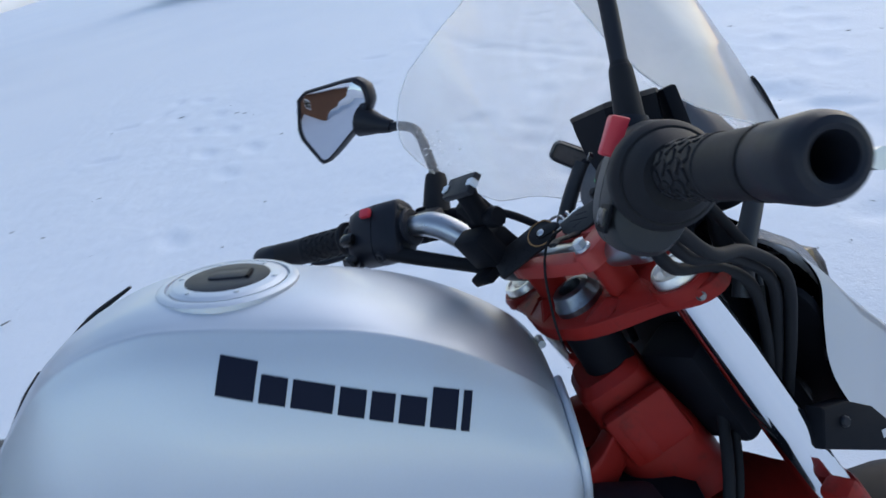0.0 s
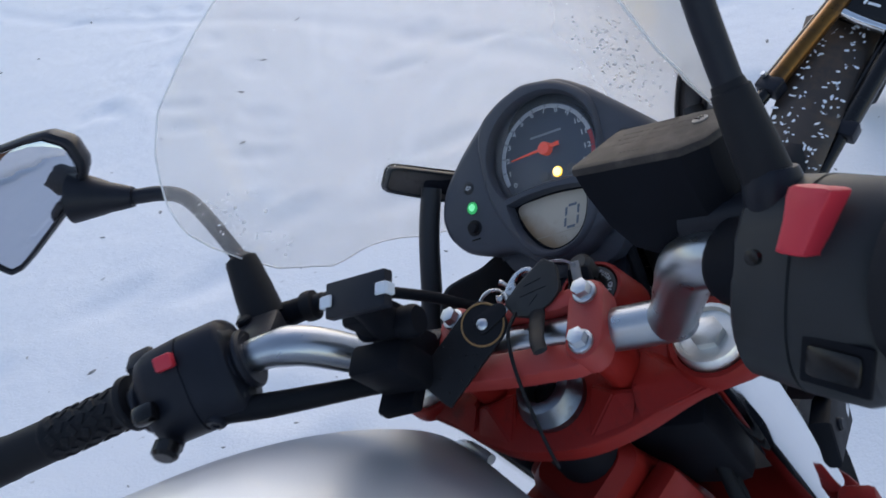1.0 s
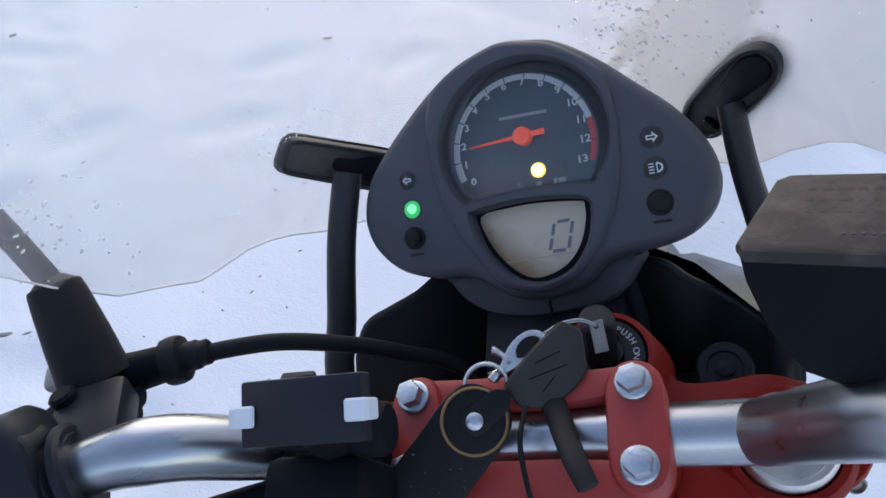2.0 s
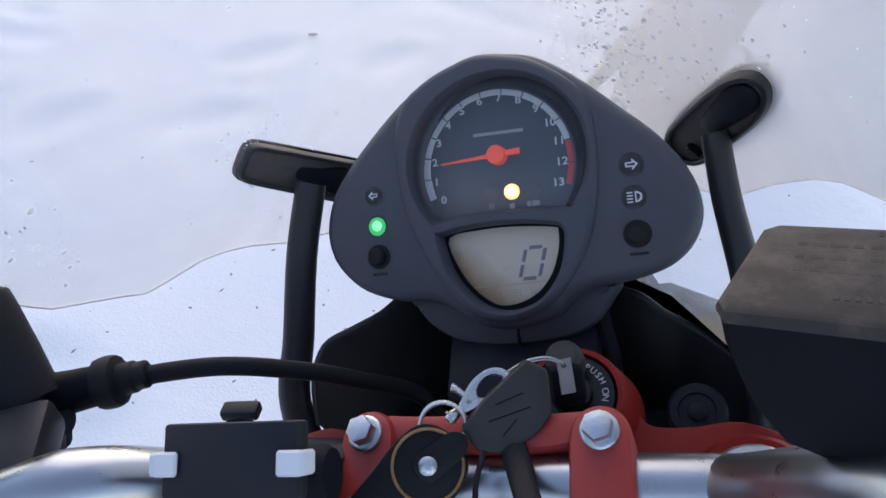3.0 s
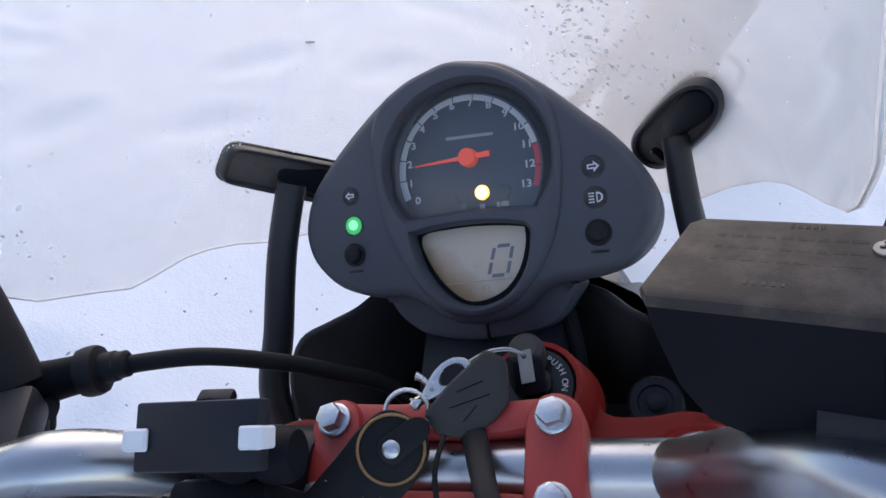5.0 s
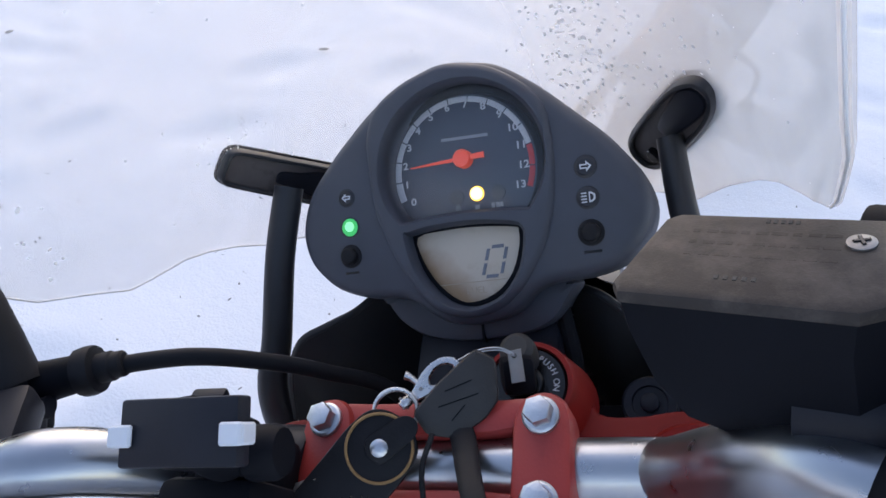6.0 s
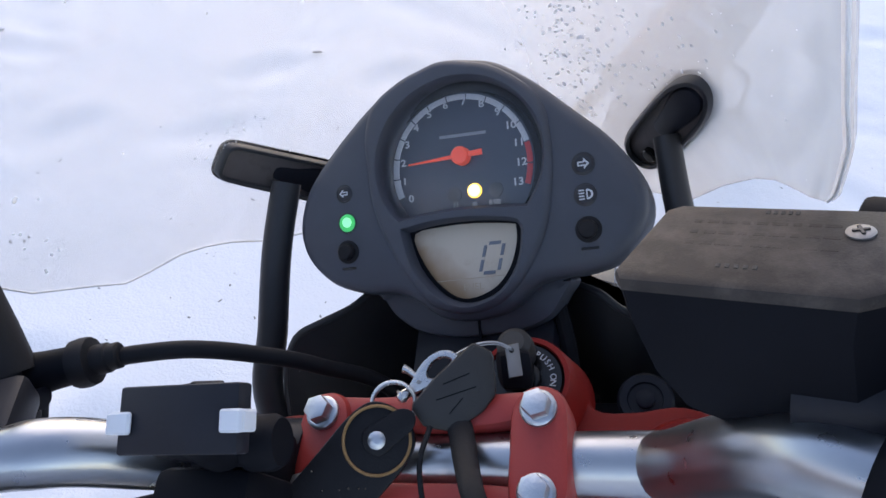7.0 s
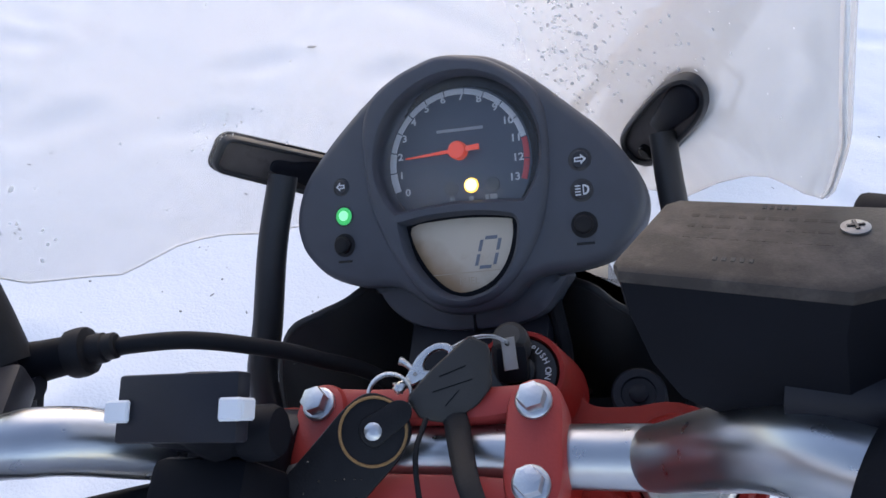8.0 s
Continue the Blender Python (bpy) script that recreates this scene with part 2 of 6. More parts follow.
def water_material(name, clear):
    """Melt water: clear beads, or milky white ones that stand in for bright glints."""
    m = bpy.data.materials.new(name)
    m.use_nodes = True
    nt = m.node_tree
    b = nt.nodes["Principled BSDF"]
    b.inputs["Base Color"].default_value = (0.97, 0.98, 1.0, 1)
    b.inputs["Roughness"].default_value = 0.06
    b.inputs["IOR"].default_value = 1.33
    b.inputs["Transmission Weight"].default_value = clear
    if clear < 0.2:
        milk = nt.nodes.new("ShaderNodeBsdfTranslucent")
        milk.inputs[0].default_value = (1, 1, 1, 1)
        mix = nt.nodes.new("ShaderNodeMixShader")
        mix.inputs[0].default_value = 0.45
        nt.links.new(b.outputs[0], mix.inputs[1])
        nt.links.new(milk.outputs[0], mix.inputs[2])
        nt.links.new(mix.outputs[0], nt.nodes["Material Output"].inputs["Surface"])
    return m


def snow_material():
    m = bpy.data.materials.new("trodden_snow")
    m.use_nodes = True
    nt = m.node_tree
    b = nt.nodes["Principled BSDF"]
    tc = nt.nodes.new("ShaderNodeTexCoord")

    def noise_node(scale, detail, rough=0.5):
        n = nt.nodes.new("ShaderNodeTexNoise")
        n.inputs["Scale"].default_value = scale
        n.inputs["Detail"].default_value = detail
        n.inputs["Roughness"].default_value = rough
        nt.links.new(tc.outputs["Object"], n.inputs["Vector"])
        return n

    broad, mid, grain = noise_node(0.5, 5), noise_node(7, 7, 0.6), noise_node(160, 4)
    c1 = nt.nodes.new("ShaderNodeMixRGB")
    c1.inputs[1].default_value = (0.8, 0.82, 0.86, 1)
    c1.inputs[2].default_value = (0.9, 0.9, 0.91, 1)
    nt.links.new(broad.outputs["Fac"], c1.inputs[0])
    # small dark specks of grit
    cut = nt.nodes.new("ShaderNodeMapRange")
    cut.inputs["From Min"].default_value = 0.7
    cut.inputs["From Max"].default_value = 0.76
    cut.inputs["To Max"].default_value = 0.45
    grit = noise_node(38, 3, 0.6)
    nt.links.new(grit.outputs["Fac"], cut.inputs["Value"])
    c2 = nt.nodes.new("ShaderNodeMixRGB")
    c2.inputs[2].default_value = (0.3, 0.27, 0.24, 1)
    nt.links.new(cut.outputs[0], c2.inputs[0])
    nt.links.new(c1.outputs[0], c2.inputs[1])
    nt.links.new(c2.outputs[0], b.inputs["Base Color"])
    b.inputs["Roughness"].default_value = 0.62
    b.inputs["Specular IOR Level"].default_value = 0.3
    add = nt.nodes.new("ShaderNodeMath")
    add.operation = "MULTIPLY_ADD"
    add.inputs[1].default_value = 0.25
    nt.links.new(grain.outputs["Fac"], add.inputs[0])
    nt.links.new(mid.outputs["Fac"], add.inputs[2])
    bp = nt.nodes.new("ShaderNodeBump")
    bp.inputs["Strength"].default_value = 0.35
    bp.inputs["Distance"].default_value = 0.02
    nt.links.new(add.outputs[0], bp.inputs["Height"])
    nt.links.new(bp.outputs[0], b.inputs["Normal"])
    return m


SCREEN, LENS, SNOW = clear_screen_material(), lens_material(), snow_material()
WATER, BRIGHT_WATER = water_material("water_drop", 0.35), water_material("bright_water_drop", 0.0)


# ---------------------------------------------------------------- mesh tools
def mesh_of(bm, name, mat, sharp=35):
    bmesh.ops.recalc_face_normals(bm, faces=bm.faces)
    me = bpy.data.meshes.new(name)
    bm.to_mesh(me)
    bm.free()
    me.shade_smooth()
    me.set_sharp_from_angle(angle=radians(sharp))
    me.materials.append(mat)
    return me


def part(name, bm, mat, parent, label="", m=None, sharp=35):
    """One mesh under a thing or a part; m: its pose in the parent."""
    ob = new(name, mesh_of(bm, name, mat, sharp))
    ob.parent = parent
    if m is not None:
        ob.matrix_basis = m
    return tagged(ob, label)


def smooth_path(points, steps=8):
    p = [Vector(q) for q in points]
    p = [2 * p[0] - p[1], *p, 2 * p[-1] - p[-2]]
    out = []
    for i in range(1, len(p) - 2):
        for k in range(steps):
            t = k / steps
            out.append(0.5 * ((2 * p[i]) + (p[i + 1] - p[i - 1]) * t + (2 * p[i - 1] - 5 * p[i] + 4 * p[i + 1] - p[i + 2]) * t * t
                              + (3 * p[i] - p[i - 1] - 3 * p[i + 1] + p[i + 2]) * t ** 3))
    return out + [p[-2]]


def spread(values, n):
    """n values evenly read off a short list."""
    return np.interp(np.linspace(0, 1, n), np.linspace(0, 1, len(values)), values)


def tube(points, radius, steps=8, sides=16, flat=1.0, bm=None):
    """A round bar swept along a smooth path; radius: one number or a list along the way."""
    path = smooth_path(points, steps) if steps > 1 else [Vector(q) for q in points]
    rad = spread(radius if isinstance(radius, (list, tuple)) else [radius], len(path))
    bm = bm or bmesh.new()
    side = None
    rings = []
    for i, c in enumerate(path):
        d = (path[min(i + 1, len(path) - 1)] - path[max(i - 1, 0)]).normalized()
        if side is None:
            side = d.orthogonal().normalized() if abs(d.z) > 0.9 else d.cross(Vector((0, 0, 1))).normalized()
        side = (side - d * side.dot(d)).normalized()
        other = d.cross(side)
        rings.append([bm.verts.new(c + (side * math.cos(a) + other * math.sin(a) * flat) * rad[i]) for a in (2 * math.pi * k / sides for k in range(sides))])
    for a, b in zip(rings, rings[1:]):
        for k in range(sides):
            bm.faces.new((a[k], a[(k + 1) % sides], b[(k + 1) % sides], b[k]))
    bm.faces.new(rings[0])
    bm.faces.new(rings[-1])
    return bm


def turned(profile, sides=32, m=None, bm=None):
    """A lathe piece round z from (radius, height) pairs."""
    bm = bm or bmesh.new()
    rings = []
    for r, z in profile:
        rings.append([bm.verts.new(Vector((r * math.cos(a), r * math.sin(a), z))) for a in (2 * math.pi * k / sides for k in range(sides))])
    for a, b in zip(rings, rings[1:]):
        for k in range(sides):
            bm.faces.new((a[k], a[(k + 1) % sides], b[(k + 1) % sides], b[k]))
    bm.faces.new(rings[0])
    bm.faces.new(rings[-1])
    if m is not None:
        bmesh.ops.transform(bm, matrix=m, verts=bm.verts)
    return bm


def rounded_box(sx, sy, sz, r=0.003, m=None, segs=2):
    bm = bmesh.new()
    bmesh.ops.create_cube(bm, size=1)
    bmesh.ops.scale(bm, vec=(sx, sy, sz), verts=bm.verts)
    if r:
        bmesh.ops.bevel(bm, geom=bm.edges[:] + bm.verts[:], offset=r, segments=segs, affect="EDGES", profile=0.5)
    if m is not None:
        bmesh.ops.transform(bm, matrix=m, verts=bm.verts)
    return bm


def closed_curve(points, steps=6):
    """A smooth closed outline through 2D points."""
    p = [Vector((*q, 0)) for q in points]
    n, out = len(p), []
    for i in range(n):
        a, b, c, d = p[i - 1], p[i], p[(i + 1) % n], p[(i + 2) % n]
        for k in range(steps):
            t = k / steps
            q = 0.5 * (2 * b + (c - a) * t + (2 * a - 5 * b + 4 * c - d) * t * t + (3 * b - a - 3 * c + d) * t ** 3)
            out.append((q.x, q.y))
    return out


def shrunk(outline, d):
    """The outline moved inwards by d."""
    n = len(outline)
    area = sum(outline[i - 1][0] * outline[i][1] - outline[i][0] * outline[i - 1][1] for i in range(n))
    s = 1 if area > 0 else -1
    out = []
    for i in range(n):
        a, b = Vector(outline[i - 1]), Vector(outline[(i + 1) % n])
        t = (b - a).normalized()
        out.append((outline[i][0] - s * d * t.y, outline[i][1] + s * d * t.x))
    return out


def slab(outline, z0, z1, edge=0.002, holes=(), drop=None, m=None, bm=None):
    """A plate with a rounded upper edge from z0 up to z1, with holes; hole walls go down to drop."""
    bm = bm or bmesh.new()

    def ring(pts, z):
        return [bm.verts.new((x, y, z)) for x, y in pts]

    def wall(a, b):
        for k in range(len(a)):
            bm.faces.new((a[k], a[(k + 1) % len(a)], b[(k + 1) % len(b)], b[k]))

    def loop(r):
        return [bm.edges.get((r[k], r[(k + 1) % len(r)])) or bm.edges.new((r[k], r[(k + 1) % len(r)])) for k in range(len(r))]

    r0 = ring(outline, z0)
    r1 = ring(outline, z1 - edge)
    r2 = ring(shrunk(outline, edge * 0.3), z1 - edge * 0.3)
    r3 = ring(shrunk(outline, edge), z1)
    wall(r0, r1), wall(r1, r2), wall(r2, r3)
    edges = loop(r3)
    for hole in holes:
        h = ring(hole, z1)
        edges += loop(h)
        h2 = ring(shrunk(hole, edge * 0.5), z1 - edge * 0.7)
        h3 = ring(shrunk(hole, edge * 0.5), z0 if drop is None else drop)
        wall(h, h2), wall(h2, h3)
    bmesh.ops.triangle_fill(bm, use_beauty=True, use_dissolve=False, edges=edges)
    if not holes:
        bmesh.ops.triangle_fill(bm, use_beauty=True, use_dissolve=False, edges=loop(r0))
    if m is not None:
        bmesh.ops.transform(bm, matrix=m, verts=bm.verts)
    return bm


def loft(rings, caps=True, bm=None):
    bm = bm or bmesh.new()
    vs = [[bm.verts.new(v) for v in r] for r in rings]
    for a, b in zip(vs, vs[1:]):
        for k in range(len(a)):
            bm.faces.new((a[k], a[(k + 1) % len(a)], b[(k + 1) % len(b)], b[k]))
    if caps:
        bm.faces.new(vs[0])
        bm.faces.new(vs[-1])
    return bm


def circle(cx, cy, r, n=48):
    return [(cx + r * math.cos(2 * math.pi * k / n), cy + r * math.sin(2 * math.pi * k / n)) for k in range(n)]


def axes(origin, x, y):
    """A pose from an origin and two directions."""
    x = Vector(x).normalized()
    z = x.cross(Vector(y)).normalized()
    y = z.cross(x)
    m = Matrix((x, y, z)).transposed().to_4x4()
    m.translation = origin
    return m


def aimed(origin, z):
    """A pose whose z looks along a way."""
    m = Vector(z).to_track_quat("Z", "Y").to_matrix().to_4x4()
    m.translation = origin
    return m


def joined(*bms):
    out = bmesh.new()
    for b in bms:
        me = bpy.data.meshes.new("tmp")
        b.to_mesh(me)
        b.free()
        out.from_mesh(me)
        bpy.data.meshes.remove(me)
    return out


def lettering(text, size, m, depth=0.0001, bold=0.0):
    """Letters in the built-in font as a thin mesh."""
    cu = bpy.data.curves.new("letters", "FONT")
    cu.body, cu.size, cu.align_x, cu.align_y, cu.extrude, cu.resolution_u, cu.offset = text, size, "CENTER", "CENTER", depth, 3, bold
    tmp = bpy.data.objects.new("letters", cu)
    scene.collection.objects.link(tmp)
    me = bpy.data.meshes.new_from_object(tmp.evaluated_get(bpy.context.evaluated_depsgraph_get()))
    bpy.data.objects.remove(tmp)
    bm = bmesh.new()
    bm.from_mesh(me)
    bpy.data.meshes.remove(me)
    bmesh.ops.transform(bm, matrix=m, verts=bm.verts)
    return bm


def empty(name, m=None):
    ob = new(name)
    ob.empty_display_size = 0.1
    if m is not None:
        ob.matrix_basis = m
    return ob


# ---------------------------------------------------------------- ground
def build_ground():
    bm = bmesh.new()
    # fine near the bikes, coarse towards the horizon; tracks of boots and tyres are pressed into it
    far = [2500, 600, 150, 60, 30, 18, 12, 9]
    xs = [-v for v in far] + [-7.2 + 0.045 * k for k in range(196)] + [2.2, 4] + far[::-1]
    ys = [-v for v in far] + [-3.6 + 0.045 * k for k in range(172)] + [5, 7] + far[::-1]
    rng = random.Random(21)
    prints = []
    for x0, y0, dx, dy, count in ((-6.4, -2.4, 0.33, 0.13, 9), (-5.9, 1.2, 0.36, -0.06, 8), (-4.9, 3.0, 0.35, -0.18, 7), (-3.6, 0.3, 0.3, 0.1, 5), (-1.9, -0.6, 0.05, 0.34, 7), (-1.1, 2.2, 0.3, 0.1, 5), (-2.6, 1.5, 0.2, 0.3, 6)):
        way = math.atan2(dy, dx)
        for k in range(count):
            s = 0.11 if k % 2 else -0.11
            prints.append((x0 + dx * k - math.sin(way) * s + rng.gauss(0, 0.04), y0 + dy * k + math.cos(way) * s + rng.gauss(0, 0.04), way + rng.gauss(0, 0.15)))
    for k in range(30):
        prints.append((rng.uniform(-6.5, 1), rng.uniform(-3, 3.5), rng.uniform(0, 3.1)))
    grid = []
    for y in ys:
        row = []
        for x in xs:
            near = max(0.0, 1 - max(abs(x + 2.5), abs(y)) / 7)
            z = noise.noise((x * 0.9, y * 0.9, 3)) * 0.012 + noise.noise((x * 3.1, y * 3.1, 9)) * 0.004 + noise.noise((x * 8, y * 8, 4)) * 0.002
            if near > 0:
                for px, py, a in prints:
                    if abs(px - x) < 0.3 and abs(py - y) < 0.3:
                        u = (x - px) * math.cos(a) + (y - py) * math.sin(a)
                        v = -(x - px) * math.sin(a) + (y - py) * math.cos(a)
                        e = (u / 0.15) ** 2 + (v / 0.07) ** 2
                        z += -0.013 * math.exp(-e * e) + 0.004 * math.exp(-((e - 1.6) ** 2) * 2)
                rut = abs(y - 0.35 * x - 2.6 - 0.15 * math.sin(x * 1.3))
                z -= 0.01 * math.exp(-(rut / 0.08) ** 2)
            row.append(bm.verts.new((x, y, z * min(1, near * 3) - 0.012)))
        grid.append(row)
    for a, b in zip(grid, grid[1:]):
        for k in range(len(a) - 1):
            bm.faces.new((a[k], a[k + 1], b[k + 1], b[k]))
    ob = new("ground", mesh_of(bm, "ground", SNOW, 180))
    tagged(ob, "trodden bluish-white snow with grit and faint tracks", "snow", kind="structure")


build_ground()

# ---------------------------------------------------------------- the motorcycle
MOTO = empty("motorcycle")
tagged(MOTO, "silver naked motorcycle with red frame and clear windscreen, standing on snow", "motorcycle")


def on_bar(name, bm, mat, label="", sharp=35):
    return part(name, bm, mat, MOTO, label, BAR, sharp)


def on_bike(name, bm, mat, label="", sharp=35):
    return part(name, bm, mat, MOTO, label, BIKE, sharp)


# steering head: the upper yoke lies square to the stem
STEM = Vector((0, -0.013, -0.067))
YOKE = axes(STEM, (1, 0, 0), (0, math.cos(radians(24.5)), math.sin(radians(24.5))))


def degrees_of(a):
    return a * 180 / math.pi


def build_yoke():
    half = [(0, -0.04), (0.028, -0.038), (0.062, -0.026), (0.1, -0.005), (0.135, 0.006), (0.148, 0.018), (0.15, 0.034), (0.138, 0.05),
            (0.112, 0.062), (0.088, 0.06), (0.068, 0.062), (0.062, 0.078), (0.04, 0.092), (0.012, 0.088), (0, 0.06)]
    left = [(-x, y) for x, y in half[1:10]][::-1]
    outline = closed_curve(half + [(-0.03, 0.055)] + left, 4)
    yoke = on_bar("triple_clamp", slab(outline, -0.021, -0.006, 0.003, m=YOKE), RED, "red painted cast upper fork yoke")
    part("yoke_web", slab(shrunk(outline, 0.002), -0.0215, -0.0135, 0.001, m=YOKE), RED, yoke)
    # raised rims round the fork tops and the lock, and stiffening ribs
    for x in (-0.113, 0.113):
        part("fork_collar", turned([(0.03, -0.012), (0.03, -0.004), (0.0272, 0.0), (0.0238, 0.0), (0.023, -0.006)], 40, YOKE @ Matrix.Translation((x, 0.025, 0))), RED, yoke)
        s = 1 if x > 0 else -1
        # faceted webs between the stem and the fork clamp, with a valley from the riser to the front edge
        for pts in ([(0.028, -0.034, -0.012), (0.06, -0.0245, -0.012), (0.06, -0.024, -0.0065), (0.03, -0.033, -0.0065), (0.05, -0.006, 0.0035), (0.03, 0.004, -0.002), (0.064, -0.002, -0.004), (0.03, 0.01, -0.012), (0.06, 0.01, -0.012)],
                    [(0.064, -0.0235, -0.012), (0.118, -0.0005, -0.012), (0.118, 0.0, -0.0065), (0.064, -0.0225, -0.0065), (0.06, -0.002, 0.001), (0.084, 0.01, 0.0005), (0.066, 0.026, -0.002), (0.066, 0.03, -0.012), (0.09, 0.02, -0.012)]):
            web = bmesh.new()
            for px, py, pz in pts:
                web.verts.new(YOKE @ Vector((s * px, py, pz)))
            bmesh.ops.convex_hull(web, input=web.verts)
            bmesh.ops.bevel(web, geom=web.edges[:], offset=0.0012, segments=2, affect="EDGES")
            part("web", web, RED, yoke, sharp=30)
    lock_m = axes((0.036, 0.042, -0.022), (1, 0, 0), (0, 0.91, 0.415))
    part("lock_boss", turned([(0.031, -0.035), (0.027, -0.015), (0.0245, -0.002), (0.0235, 0.0), (0.0212, 0.0), (0.0205, -0.004)], 40, lock_m), RED, yoke)
    lock = part("ignition_lock", turned([(0.0208, -0.01), (0.0208, -0.002), (0.0195, -0.0008), (0.0095, -0.0005), (0.009, 0.003), (0.007, 0.0035)], 36, lock_m), GLOSSY, yoke, "black ignition lock with white lettering")
    for word, a0 in (("PUSH", 62), ("ON", 4), ("IGNITION", 238)):
        for k, ch in enumerate(word):
            a = radians(a0 - (k if a0 < 180 else -k) * 12.5)
            spin = degrees_of(a) - 90 if a0 < 180 else degrees_of(a) + 90
            part("lock_letter", lettering(ch, 0.0046, lock_m @ Matrix.Translation((0.0152 * math.cos(a), 0.0152 * math.sin(a), -0.0004)) @ pose(0, 0, 0, 0, 0, spin)), PRINT, lock)
    part("pinch_bolt", turned([(0.0045, 0), (0.0045, 0.002), (0.0035, 0.003), (0.0028, 0.001)], 16, aimed(YOKE @ Vector((0.139, 0.0095, -0.0135)), (0.25, -0.9, 0.2))), KEYMETAL, yoke)
    part("pinch_bolt", turned([(0.0045, 0), (0.0045, 0.002), (0.0035, 0.003), (0.0028, 0.001)], 16, aimed(YOKE @ Vector((-0.139, 0.0095, -0.0135)), (-0.25, -0.9, 0.2))), KEYMETAL, yoke)
    nut = part("stem_nut", turned([(0.026, -0.01), (0.026, 0.0), (0.0235, 0.003), (0.02, 0.012), (0.0165, 0.0135), (0.0125, 0.0135), (0.0115, 0.004), (0.0115, -0.01)], 36, YOKE), DULL, yoke, "dull steel hollow steering stem nut")
    part("stem_bore", turned([(0.0112, 0.002), (0.002, 0.0019)], 24, YOKE), GLOSSY, nut)
    # handlebar clamp: two straps on risers, joined by a bridge in front and behind
    for s in (-1, 1):
        part("riser", loft([[YOKE @ Vector((s * 0.0525 + 0.0135 * math.cos(a) * k, 0.016 + (0.018 * math.sin(a)) * k, z)) for a in (2 * math.pi * i / 28 for i in range(28))]
                            for k, z in ((1.0, -0.01), (0.94, 0.01), (0.94, 0.041))]), RED, yoke)
    return yoke


CLAMP = axes((0, -0.0165, -0.0075), (1, 0, 0), (0, 0.91, 0.415))


def build_bar_clamp():
    strap = closed_curve([(0.0132, 0), (0.013, 0.017), (0.0088, 0.0265), (0, 0.03), (-0.0088, 0.0265), (-0.013, 0.017),
                          (-0.0132, 0), (-0.013, -0.017), (-0.0088, -0.0265), (0, -0.03), (0.0088, -0.0265), (0.013, -0.017)], 4)
    clamp = on_bar("bar_clamp", slab(closed_curve([(0.05, 0.018), (0.05, 0.028), (0.03, 0.028), (0, 0.028), (-0.03, 0.028), (-0.05, 0.028), (-0.05, 0.018), (-0.03, 0.0125), (0, 0.0115), (0.03, 0.0125)], 3),
                                          -0.016, -0.005, 0.003, m=CLAMP), CLAMPRED, "red cast handlebar clamp with plated bolts")
    part("clamp_bridge", slab(closed_curve([(0.05, -0.016), (0.05, -0.03), (0.03, -0.032), (0, -0.033), (-0.03, -0.032), (-0.05, -0.03), (-0.05, -0.016), (-0.03, -0.0125), (0, -0.012), (0.03, -0.0125)], 3),
                              -0.02, -0.006, 0.003, m=CLAMP), CLAMPRED, clamp)
    for s in (-1, 1):
        part("clamp_strap", slab([(x + s * 0.0525, y) for x, y in strap], -0.02, -0.001, 0.004, m=CLAMP), CLAMPRED, clamp)
        for y in (0.018, -0.018):
            at = CLAMP @ Matrix.Translation((s * 0.0525, y, 0))
            bolt = part("clamp_bolt", turned([(0.0082, -0.003), (0.0082, 0.0011), (0.0075, 0.0018), (0.0066, 0.002)], 30, at), STEEL, clamp)
            hexa = [(0.0064 * math.cos(math.pi / 3 * k + 0.3), 0.0064 * math.sin(math.pi / 3 * k + 0.3)) for k in range(6)]
            part("hex_head", slab(hexa, 0.0018, 0.0085, 0.0009, m=at), STEEL, bolt)
    return clamp


# the handlebar and what is clamped to it
BAR_R = [(0.0, -0.0075, -0.027), (0.085, -0.0075, -0.027), (0.104, -0.013, -0.021), (0.124, -0.036, 0.01), (0.143, -0.058, 0.036), (0.18, -0.08, 0.041), (0.25, -0.118, 0.04), (0.39, -0.19, 0.036)]
BAR_L = [(0.0, -0.0075, -0.027), (-0.085, -0.0075, -0.027), (-0.104, -0.013, -0.023), (-0.124, -0.036, 0.01), (-0.146, -0.058, 0.038), (-0.178, -0.076, 0.046), (-0.25, -0.112, 0.052), (-0.428, -0.205, 0.058)]


def along(path, f):
    """The place and the way at the share f of a path."""
    p = smooth_path(path, 10)
    n = [0.0]
    for a, b in zip(p, p[1:]):
        n.append(n[-1] + (b - a).length)
    i = min(max(int(np.searchsorted(n, f * n[-1])), 1), len(p) - 1)
    k = (f * n[-1] - n[i - 1]) / max(n[i] - n[i - 1], 1e-9)
    return p[i - 1].lerp(p[i], k), (p[i] - p[i - 1]).normalized()


